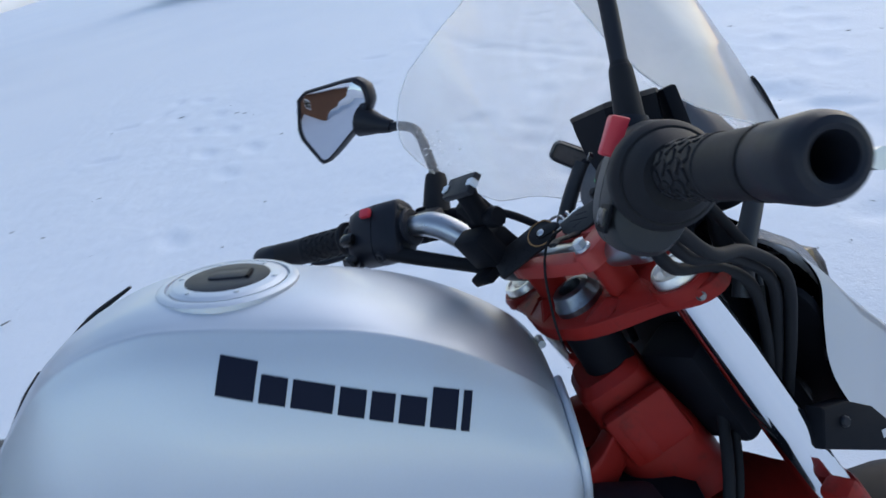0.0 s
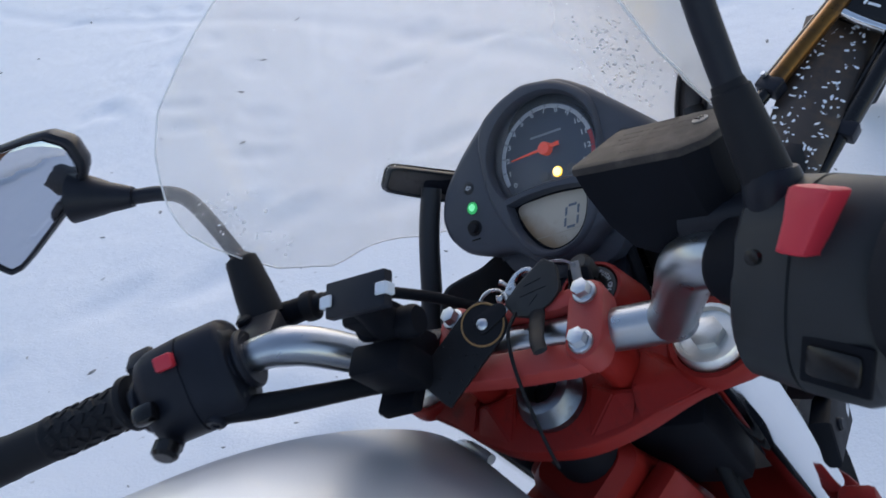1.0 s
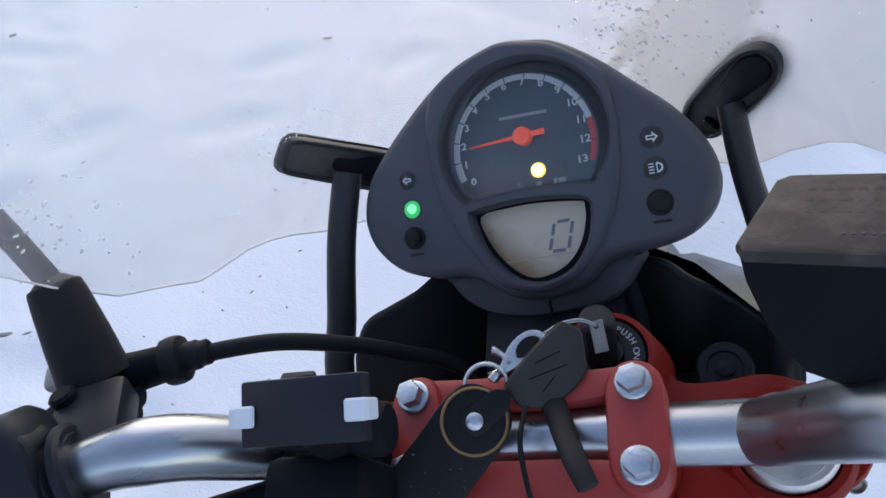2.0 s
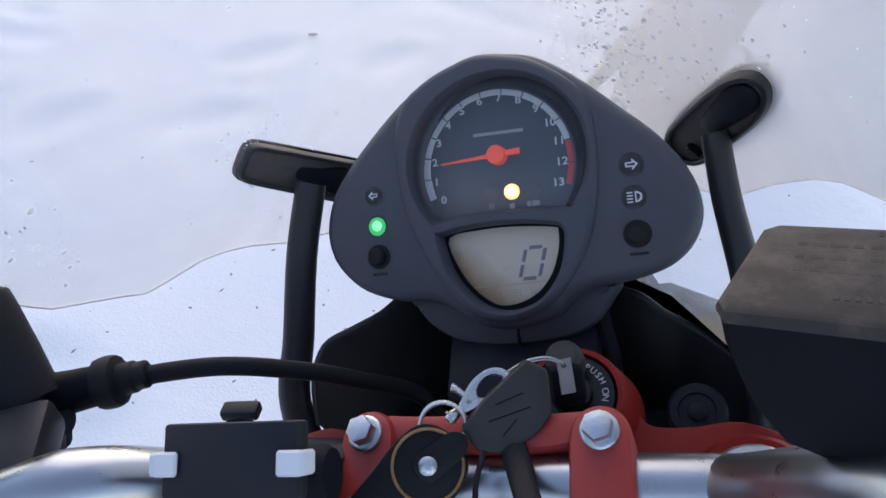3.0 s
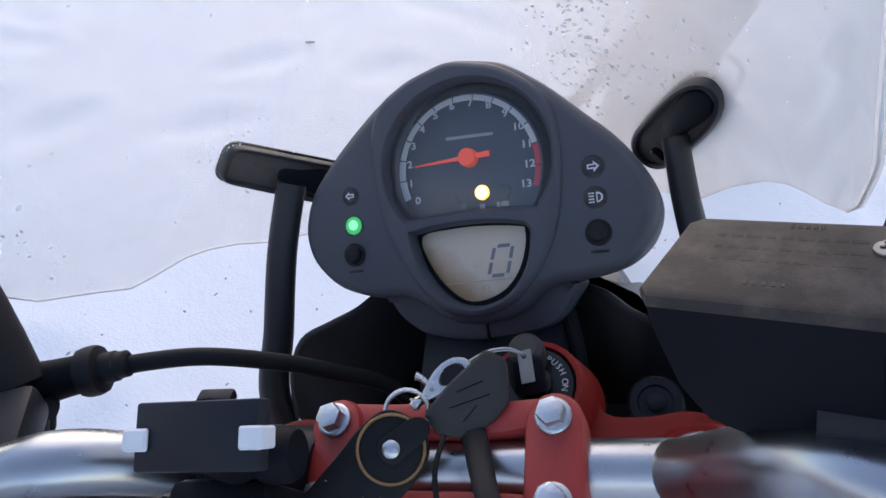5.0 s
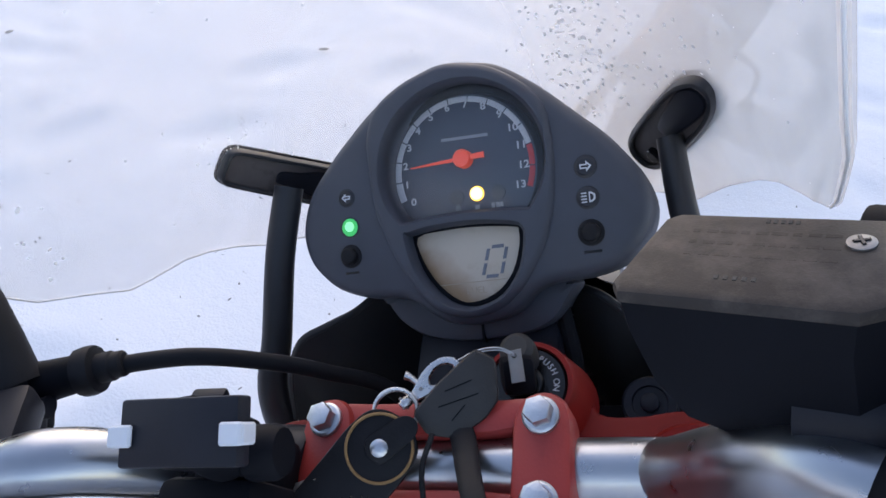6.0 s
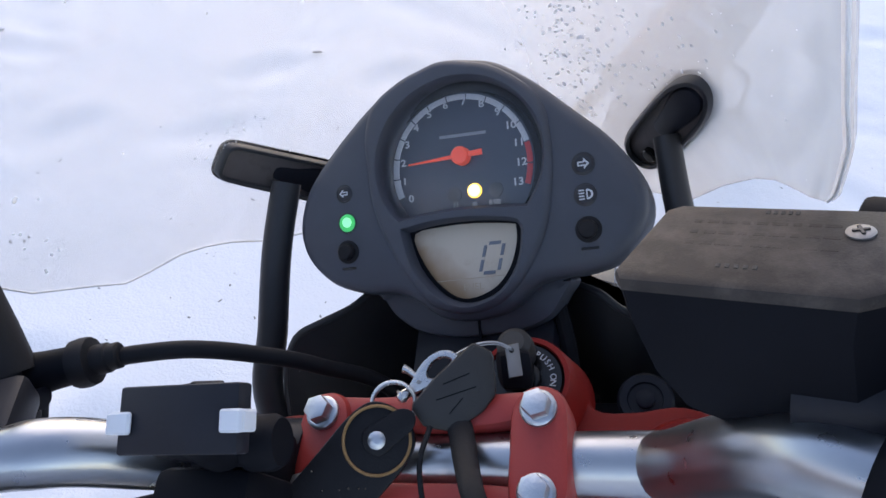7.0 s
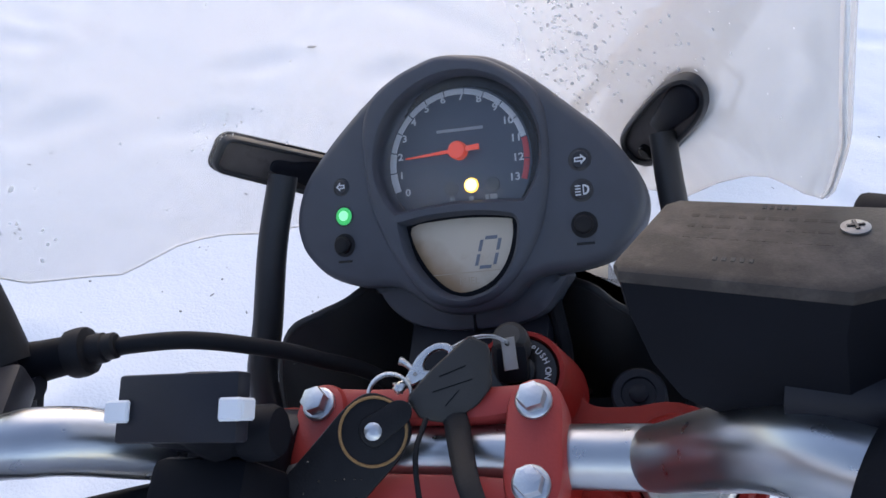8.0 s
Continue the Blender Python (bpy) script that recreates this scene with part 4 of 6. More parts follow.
def build_gauge():
    body = closed_curve(mm([(-4, 57), (12, 54.3), (28.5, 49.2), (49.5, 34.2), (71.5, 13.3), (87.5, -2.7), (100.8, -22), (106, -41.5), (100, -59.5), (86, -71.5), (67, -77), (50, -78.5), (38, -83), (29.5, -91), (17, -96.5),
                            (0, -98.5), (-16, -95.5), (-27, -88.5), (-38, -81.5), (-50, -79), (-64, -78.4), (-86.5, -71), (-101.5, -58), (-108, -44), (-108.5, -29), (-102.4, -11), (-90, 5), (-73, 21.5), (-52.6, 38.2), (-33.4, 49.4), (-17, 54.8)]), 4)
    shield = closed_curve(mm([(-4, 54.8), (12, 51.8), (27.5, 46.4), (45, 33.5), (55, 20), (58, 3), (57.3, -23), (51.6, -50), (41, -70), (32, -81), (20, -90), (2, -94.2), (-16, -90.3), (-26, -82.5), (-37, -67), (-46.4, -50),
                              (-54.6, -26), (-56.8, 0.6), (-56.6, 19), (-49.6, 36), (-33, 47), (-17, 52.4)]), 5)
    ang = [radians(a) for a in np.linspace(-41, 221, 48)]
    dial_hole = [(0.0023 + 0.0523 * math.cos(a), max(-0.005 + 0.0492 * math.sin(a), -0.0372)) for a in ang] + mm([(-20, -35.4), (2, -34.4), (24, -35.6)])
    lcd_well = closed_curve(mm([(-36, -43.2), (-32, -41), (-15, -38.6), (10, -38.6), (31, -41.6), (37.2, -45), (38.4, -52), (34.2, -69), (23, -83.4), (8, -89.4), (-6, -88.6), (-18.4, -81.2), (-30.6, -64.6)]), 3)[::-1]
    lcd_hole = closed_curve(mm([(-31.5, -44.2), (-13.7, -41.6), (6.6, -41.6), (29.5, -44.2), (32.2, -47), (31.6, -56), (26.9, -69.1), (18, -79.4), (5, -84.9), (-7.2, -84.2), (-19.9, -73.7), (-29.1, -58.3)]), 3)[::-1]
    m = GAUGE
    cluster = on_bar("instrument_panel", slab(body, -0.03, 0.0125, 0.007, holes=[shrunk(shield, 0.0015)], drop=-0.004, m=m), HOUSING, "dark grey instrument panel with rev counter and digital display", 50)
    part("bezel", slab(shield, 0.002, 0.0158, 0.0042, holes=[dial_hole, lcd_well], drop=-0.0065, m=m), HOUSING, cluster, sharp=50)
    # funnel down to the dial, recess shade in its black, and the black display mask
    lower = [(x * 0.92 - 0.0025, -0.005 + (y + 0.005) * (0.92 if y > -0.03 else 0.97)) for x, y in dial_hole]
    part("dial_funnel", loft([[m @ Vector((x, y, 0.0125)) for x, y in shrunk(dial_hole, 0.0012)], [m @ Vector((x, y, -0.0056)) for x, y in lower]], False), SATIN, cluster, sharp=60)
    part("display_mask", slab(shrunk(lcd_well[::-1], -0.0006), 0.0035, 0.0062, 0.0004, holes=[lcd_hole[::-1]], m=m), SATIN, cluster)
    part("shell_back", slab(shrunk(body, 0.004), -0.052, -0.029, 0.001, m=m), PLASTIC, cluster)
    part("lower_tray", slab(closed_curve(mm([(-64, -77), (-62.5, -83), (-55, -93.5), (-41, -103.4), (-23.4, -108.2), (-6, -109.4), (11, -108.6), (31, -105.7), (44.5, -99.5), (53.5, -88), (58, -77), (30, -70), (-30, -70)]), 4), -0.03, -0.0065, 0.006, m=m), HOUSING, cluster)
    part("tray_notch", rounded_box(0.0016, 0.02, 0.004, 0.0004, m @ Matrix.Translation((0.001, -0.1, -0.0078)), 1), SATIN, cluster)
    dial = part("dial", slab(circle(0.0, -0.005, 0.0545, 48), -0.009, -0.006, 0.0005, m=m), DIAL, cluster, "dark rev counter dial numbered to thirteen")
    part("dial_rim", slab(circle(0.0, -0.005, 0.054, 48), -0.0065, -0.0056, 0.0003, holes=[circle(-0.0027, -0.0061, 0.0464, 48)], m=m), SATIN, dial)
    c, r_out, r_in = (-2.7, -6.1), 45.0, 41.6
    first, step = 199.5, 16.95

    def arc(a0, a1, r0, r1, mat, name):
        n = 6
        pts = [(c[0] + r0 * math.cos(radians(a0 + (a1 - a0) * k / n)), c[1] + r0 * math.sin(radians(a0 + (a1 - a0) * k / n))) for k in range(n + 1)]
        pts += [(c[0] + r1 * math.cos(radians(a1 + (a0 - a1) * k / n)), c[1] + r1 * math.sin(radians(a1 + (a0 - a1) * k / n))) for k in range(n + 1)]
        part(name, slab(mm(pts), -0.006, -0.0055, 0.0001, m=m), mat, dial)

    for k in range(13):
        arc(first - step * k - 0.5, first - step * (k + 1) + 0.5, r_out, r_in - (1.0, 0.6, 0.2)[k] if k < 3 else r_in, PRINTRED if k >= 11 else PRINT, "scale_segment")
    for k in range(14):
        a = radians(206.5 - 17.7 * k)
        part("numeral", lettering(str(k), 0.0062, m @ Matrix.Translation(((-2.5 + 38.1 * math.cos(a)) / 1000, (-4.2 + 38.1 * math.sin(a)) / 1000, -0.0056)) @ Matrix.Diagonal((1.15, 1, 1, 1)), bold=0.00013), PRINT, dial)
    part("brand_bar", rounded_box(0.03, 0.0019, 0.0006, 0.0002, m @ Matrix.Translation((0.0, 0.0136, -0.0058)) @ pose(0, 0, 0, 0, 0, -2), 1), PRINTDIM, dial)
    for k, (x, y) in enumerate(((-7.8, -22), (5.1, -21.2), (18.4, -22.1))):
        part("warning_lamp", turned([(0.0045, -0.006), (0.0045, -0.0054), (0.003, -0.005)], 20, m @ Matrix.Translation((x / 1000, y / 1000, 0))), AMBERLAMP if k == 1 else DIMLAMP, dial, "lit amber warning lamp" if k == 1 else "")
    part("lamp_core", turned([(0.0038, -0.0052), (0.0038, -0.0046), (0.002, -0.0043)], 20, m @ Matrix.Translation((0.0051, -0.0212, 0))), AMBERCORE, dial)
    part("lamp_print", lettering("FI", 0.0046, m @ Matrix.Translation((-0.0076, -0.0287, -0.0056))), PRINTDIM, dial)
    for x, w in ((4.6, 0.003), (14.6, 0.0022), (18.6, 0.0045)):
        part("lamp_print", rounded_box(w, 0.003, 0.0005, 0.0001, m @ Matrix.Translation((x / 1000, -0.0294, -0.0057)), 1), PRINTDIM, dial)
    # needle at a little over two thousand
    na = radians(182)
    hub = m @ Matrix.Translation((-0.001, 0.0004, 0))
    tip, tail = Vector((34 * math.cos(na), 34 * math.sin(na), 0)) / 1000, Vector((-14 * math.cos(na), -14 * math.sin(na), 0)) / 1000
    n = Vector((-math.sin(na), math.cos(na), 0))
    blade = [tuple((tip + n * 0.0004).xy), tuple((tip - n * 0.0004).xy), tuple((-n * 0.0013).xy), tuple((tail - n * 0.0018).xy), tuple((tail + n * 0.0018).xy), tuple((n * 0.0013).xy)]
    needle = part("needle", slab(blade, -0.002, -0.0009, 0.0002, m=hub), NEEDLE, cluster, "orange-red rev counter needle")
    part("needle_hub", turned([(0.0056, -0.006), (0.0056, -0.0006), (0.005, 0.0004), (0.003, 0.0007)], 28, hub), NEEDLE, cluster)
    # digital speed window
    lcd = part("lcd_window", slab(shrunk(lcd_hole, -0.0015), -0.004, 0.0045, 0.0005, m=m), LCD, cluster, "backlit digital speedometer showing zero")
    seg = {"t": (18.4, -54.4, 7.2, 2.0), "b": (13.6, -71.2, 7.2, 2.0), "l1": (11.7, -58.6, 2.0, 6.6), "l2": (9.2, -66.9, 2.0, 6.6), "r1": (22.7, -58.6, 2.0, 6.6), "r2": (20.3, -66.9, 2.0, 6.6)}
    for x, y, w, h in seg.values():
        bar = rounded_box(w / 1000, h / 1000, 0.0004, 0.0001, None, 1)
        sh = Matrix.Identity(4)
        sh[0][1] = 0.29
        bmesh.ops.transform(bar, matrix=m @ Matrix.Translation((x / 1000, y / 1000, 0.0047)) @ sh, verts=bar.verts)
        part("digit_segment", bar, LCDINK, lcd)
    part("display_rule", rounded_box(0.045, 0.0005, 0.0003, 0.0001, m @ Matrix.Translation((0.0, -0.0738, 0.0047)) @ pose(0, 0, 0, 0, 0, 1), 1), LCDFAINT, lcd)
    part("display_word", lettering("FUEL", 0.0058, m @ Matrix.Translation((0.0032, -0.0788, 0.0046))), LCDFAINT, lcd)
    # tell-tales and buttons in the wings
    def lamp(x, y, r, mat, name, label="", dome=0.0006):
        return part(name, turned([(r, 0.011), (r, 0.0128), (r * 0.85, 0.0131), (r * 0.8, 0.0127 + dome)], 24, m @ Matrix.Translation((x / 1000, y / 1000, 0))), mat, cluster, label)

    lamp(-73.5, -15.2, 0.0048, DARKLAMP, "tell_tale"), lamp(-72.8, -33.5, 0.0055, GREENLAMP, "neutral_lamp", "lit green neutral lamp")
    lamp(-72.6, -33.2, 0.0038, GREENCORE, "lamp_core", dome=0.0012)
    for x, y, r in ((-73.5, -15.2, 0.0057), (-72.8, -33.5, 0.0064), (74.0, -17.5, 0.0064), (73.7, -34.3, 0.0064)):
        part("lamp_ring", turned([(r, 0.0118), (r, 0.0127), (r - 0.0008, 0.0129), (r - 0.001, 0.0121)], 28, m @ Matrix.Translation((x / 1000, y / 1000, 0))), DARKLAMP, cluster)
    lamp(74.0, -17.5, 0.0056, DARKLAMP, "tell_tale"), lamp(73.7, -34.3, 0.0056, DARKLAMP, "tell_tale")
    for x, y in ((-73.5, -51.3), (73.7, -53.1)):
        part("button_boot", turned([(0.0072, 0.0115), (0.0072, 0.0131), (0.0064, 0.0134)], 24, m @ Matrix.Translation((x / 1000, y / 1000, 0))), RUBBER, cluster)
        part("reset_button", turned([(0.0052, 0.0125), (0.0052, 0.0165), (0.0042, 0.0178), (0.003, 0.0181)], 24, m @ Matrix.Translation((x / 1000, y / 1000, 0))), RUBBER, cluster, "black rubber reset button")
        part("button_print", rounded_box(0.0095, 0.0014, 0.0005, 0.0001, m @ Matrix.Translation((x / 1000, y / 1000 - 0.0102, 0.0127)), 1), GLOSSY, cluster)
    arrow = [(-3.4, 0), (-0.4, 3), (-0.4, 1.3), (3, 1.3), (3, -1.3), (-0.4, -1.3), (-0.4, -3)]
    inner = [(-2.2, 0), (-0.9, 1.3), (-0.9, 0.6), (2.3, 0.6), (2.3, -0.6), (-0.9, -0.6), (-0.9, -1.3)]
    for cx, cy, s in ((-73.5, -15.2, 0.9), (74.0, -17.5, -1)):
        pts = lambda q: mm([(cx + s * x, cy + abs(s) * y) for x, y in q])
        part("turn_arrow", slab(pts(arrow), 0.0125, 0.0136, 0.0001, holes=[pts(inner)], m=m), PRINT, cluster)
    dee = [(74.4, -31.4), (75.8, -31.4), (77.6, -32.6), (78, -34.2), (77.6, -35.8), (75.8, -37), (74.4, -37)]
    part("beam_mark", slab(mm(dee), 0.0125, 0.0136, 0.0001, holes=[mm([(75, -32.4), (75.8, -32.4), (76.8, -33.2), (77, -34.2), (76.8, -35.2), (75.8, -36), (75, -36)])], m=m), PRINT, cluster)
    for k in range(4):
        part("beam_ray", rounded_box(0.003, 0.0007, 0.0004, 0.0001, m @ Matrix.Translation((0.0718, -0.0319 - 0.0016 * k, 0.0135)), 1), PRINT, cluster)
    lens = part("lens", slab(shrunk(dial_hole, 0.0016), 0.0085, 0.0095, 0.0003, m=m), LENS, cluster, "clear lens over the rev counter")
    lens.visible_shadow = False
    return cluster


build_gauge()


# ---------------------------------------------------------------- windscreen
# plan of the screen at one height: both wings wrap round towards the rider
def run_of(points):
    way = smooth_path([(x, y, 0) for x, y in points], 12)
    run = [0.0]
    for p, q in zip(way, way[1:]):
        run.append(run[-1] + (q - p).length)
    return run, [p.x for p in way], [p.y for p in way]


WING_R = run_of([(-0.022, 0.195), (0.03, 0.192), (0.07, 0.178), (0.105, 0.15), (0.14, 0.108), (0.159, 0.063), (0.1685, 0.02), (0.166, -0.02), (0.152, -0.065), (0.14, -0.1)])
WING_L = run_of([(-0.022, 0.195), (-0.07, 0.183), (-0.115, 0.152), (-0.149, 0.1125), (-0.177, 0.075), (-0.195, 0.035), (-0.203, -0.005), (-0.203, -0.045), (-0.195, -0.08)])


def on_screen(u, z):
    """A point of the screen: u metres round from its middle line, at the height z."""
    run, xs, ys = WING_R if u > 0 else WING_L
    lean = max(0.0, min(1.0, (u - 0.15) / 0.1)) * max(0.0, z - 0.12) * 0.14
    return Vector((np.interp(abs(u), run, xs) - lean, np.interp(abs(u), run, ys) - 0.5 * (z - 0.14), z))


def screen_normal(u, z):
    a = on_screen(u + 0.004, z) - on_screen(u - 0.004, z)
    return Vector((0, -0.5, 1)).cross(a).normalized()


def build_screen():
    wide_l = [(-0.03, 0.08), (-0.008, 0.14), (0.01, 0.179), (0.022, 0.195), (0.03, 0.21), (0.035, 0.225), (0.038, 0.25), (0.041, 0.263), (0.052, 0.275), (0.072, 0.299), (0.086, 0.306), (0.1, 0.313), (0.12, 0.32),
              (0.138, 0.322), (0.15, 0.318), (0.165, 0.309), (0.18, 0.296), (0.2, 0.277), (0.225, 0.246), (0.25, 0.2), (0.262, 0.176), (0.275, 0.146), (0.3, 0.1), (0.325, 0.055), (0.35, 0.004)]
    wide_r = [(-0.03, 0.12), (-0.021, 0.173), (0.009, 0.204), (0.034, 0.236), (0.045, 0.256), (0.052, 0.276), (0.06, 0.295), (0.075, 0.318), (0.09, 0.332), (0.113, 0.344), (0.137, 0.349), (0.176, 0.348),
              (0.21, 0.34), (0.25, 0.318), (0.29, 0.27), (0.32, 0.2), (0.34, 0.1), (0.35, 0.004)]
    heights = sorted(set([-0.03 + 0.004 * k for k in range(96) if -0.03 + 0.004 * k < 0.35] + [z for z, _ in wide_l] + [z for z, _ in wide_r]))
    nx = 64
    bm = bmesh.new()
    front, back, rim_l, rim_r = [], [], [], []
    for z in heights:
        lo = -np.interp(z, [a for a, _ in wide_l], [b for _, b in wide_l])
        hi = np.interp(z, [a for a, _ in wide_r], [b for _, b in wide_r])
        fr, bk = [], []
        for k in range(nx + 1):
            u = lo + (hi - lo) * k / nx
            p, n = on_screen(u, z), screen_normal(u, z)
            fr.append(bm.verts.new(p + n * 0.0014))
            bk.append(bm.verts.new(p - n * 0.0014))
        front.append(fr), back.append(bk)
        rim_l.append(on_screen(lo, z)), rim_r.append(on_screen(hi, z))
    for g in (front, back):
        for a, b in zip(g, g[1:]):
            for k in range(nx):
                bm.faces.new((a[k], a[k + 1], b[k + 1], b[k]))
    for i in range(len(front) - 1):
        for k in (0, nx):
            bm.faces.new((front[i][k], front[i + 1][k], back[i + 1][k], back[i][k]))
    screen = on_bar("windscreen", bm, SCREEN, "large clear acrylic windscreen, scuffed and wet", 60)
    screen.visible_shadow = False
    edge = part("cut_edge", tube(rim_r + rim_l[::-1] + [rim_r[0]], 0.0006, 1, 8), EDGE, screen, "pale polished edge of the screen")
    edge.visible_shadow = False
    # drops of melt water on the inner face, thickest above the right mount and over the mirror stem
    rng = random.Random(7)
    clear, milky = bmesh.new(), bmesh.new()
    for k in range(520):
        if k < 190:
            u, z = rng.gauss(0.09, 0.013), rng.gauss(0.09, 0.032)
        elif k < 300:
            u, z = rng.gauss(0.135, 0.032), rng.gauss(0.1, 0.022)
        elif k < 350:
            u, z = rng.gauss(-0.285, 0.015), rng.gauss(0.125, 0.02)
        elif k < 380:
            u, z = rng.gauss(-0.145, 0.014), rng.gauss(0.099, 0.008)
        else:
            u, z = rng.uniform(-0.25, 0.3), rng.uniform(0.06, 0.26)
        if u < -0.31 or z < 0.035 or z > 0.27 or u > 0.33:
            continue
        nrm = screen_normal(u, z)
        if nrm.y > 0:
            nrm = -nrm
        r = rng.uniform(0.0005, 0.0016) * (0.55 if k >= 350 else 1.0)
        q = aimed(on_screen(u, z) + nrm * 0.0014, nrm) @ Matrix.Rotation(rng.uniform(0, 6), 4, "Z") @ Matrix.Diagonal((r * rng.uniform(0.8, 1.6), r * rng.uniform(0.5, 1.0), r * 0.4, 1))
        bmesh.ops.create_icosphere(clear if k % 4 == 0 and k < 300 else milky, subdivisions=1, radius=1, matrix=q)
    part("melt_water", clear, WATER, screen, "beads of water on the screen")["kind"] = "stuff"
    # the glints on the water are put in as white beads
    part("bright_beads", milky, BRIGHT_WATER, screen, "water beads coloured milky white in place of glints")["kind"] = "stuff"


def build_screen_mounts():
    # each an upright arm with a dished oval plate against the screen
    def plate(a, b, r0, r1, thick, nrm, parent, blunt):
        a, b = Vector(a), Vector(b)
        nrm = Vector(nrm)
        m = axes((a + b) / 2, b - a, nrm.cross(b - a))
        l = (b - a).length / 2
        prof = ((-1, 0.0), (-0.97, 0.42), (-0.86, 0.74), (-0.66, 0.94), (-0.3, 1.0), (0.1, 1.0), (0.5, 0.95), (0.76, 0.78), (0.94, 0.45), (1, 0.0)) if not blunt else ((-1, 0.0), (-0.99, 0.62), (-0.9, 0.93), (-0.7, 1.0), (0, 1.0), (0.7, 1.0), (0.92, 0.93), (1, 0.6), (1, 0.0))
        half = [(l * x, w * (r0 + (r1 - r0) * (x + 1) / 2)) for x, w in prof]
        o = closed_curve(half + [(x, -y) for x, y in half[-2:0:-1]], 3)
        ob = part("pressure_plate", slab(o, -thick, thick, thick * 0.6, holes=[shrunk(o, 0.0022)], drop=-thick * 0.1, m=m), POST, parent)
        part("plate_dish", slab(shrunk(o, 0.0018), -thick * 0.9, thick * 0.25, 0.0006, m=m), DISH, ob, "dusty brown dished face")
        part("plate_pad", slab(shrunk(o, -0.0012), -thick * 1.25, -thick * 0.8, 0.0008, m=m), RUBBER, ob)
        web = closed_curve([(-l * 0.16, 0.0), (-l * 0.1, r0 * 0.36), (l * 0.2, r0 * 0.5), (l * 0.6, r1 * 0.66), (l * 0.8, r1 * 0.3), (l * 0.8, -r1 * 0.3), (l * 0.6, -r1 * 0.6), (l * 0.2, -r0 * 0.45), (-l * 0.1, -r0 * 0.36)], 3)
        part("plate_web", slab(web, -thick * 0.6, thick * 0.7, thick * 0.5, m=m), PLASTIC, ob)
        if not blunt:
            part("clamp_screw", turned([(0.0052, -thick * 0.5), (0.0052, thick * 0.9), (0.0042, thick * 1.1)], 16, m @ Matrix.Translation((-l * 0.62, -r0 * 0.3, 0))), GLOSSY, ob)

    def facing(u, z):
        n = screen_normal(u, z)
        return -n if n.y > 0 else n

    arm = on_bar("screen_bracket", tube([(-0.14, 0.062, -0.11), (-0.147, 0.078, -0.06), (-0.1395, 0.1, -0.0243), (-0.13, 0.126, 0.02), (-0.119, 0.15, 0.056)], [0.0102, 0.0102, 0.0098, 0.0096], 6, 16, 0.85), POST, "black windscreen mounting bracket")
    plate((-0.1495, 0.1365, 0.0835), (-0.113, 0.2, 0.026), 0.0128, 0.0158, 0.004, facing(-0.14, 0.055), arm, True)
    arm = on_bar("screen_bracket", tube([(0.122, 0.07, -0.1), (0.126, 0.085, -0.06), (0.124, 0.118, -0.022), (0.1185, 0.15, 0.012), (0.116, 0.17, 0.042)], [0.0098, 0.0095, 0.0088, 0.0082], 6, 16, 0.85), POST, "black windscreen mounting bracket")
    plate((0.0965, 0.2185, 0.008), (0.1375, 0.138, 0.0825), 0.0165, 0.0148, 0.005, facing(0.155, 0.045), arm, False)


build_screen()
build_screen_mounts()


# ---------------------------------------------------------------- tank, frame, cowl (these do not steer)
def tank_ring(y, top, sh_x, sh_z, side_x, side_z, low_x, low_z, cx=0.02):
    right = [(0, top), (sh_x * 0.5, top - (top - sh_z) * 0.12), (sh_x * 0.8, top - (top - sh_z) * 0.5), (sh_x * 0.955, top - (top - sh_z) * 0.86), (sh_x, sh_z), (sh_x + (side_x - sh_x) * 0.1, sh_z + (side_z - sh_z) * 0.06), (sh_x + (side_x - sh_x) * 0.52, sh_z + (side_z - sh_z) * 0.36),
             (side_x, side_z), (side_x * 0.97, (side_z + low_z) / 2), (low_x, low_z)]
    pts = [(x, 0, z) for x, z in right]
    fine = smooth_path(pts, 4)
    ring = [Vector((cx + p.x, y, p.z)) for p in fine] + [Vector((cx - p.x, y, p.z)) for p in fine[:0:-1]]
    return ring


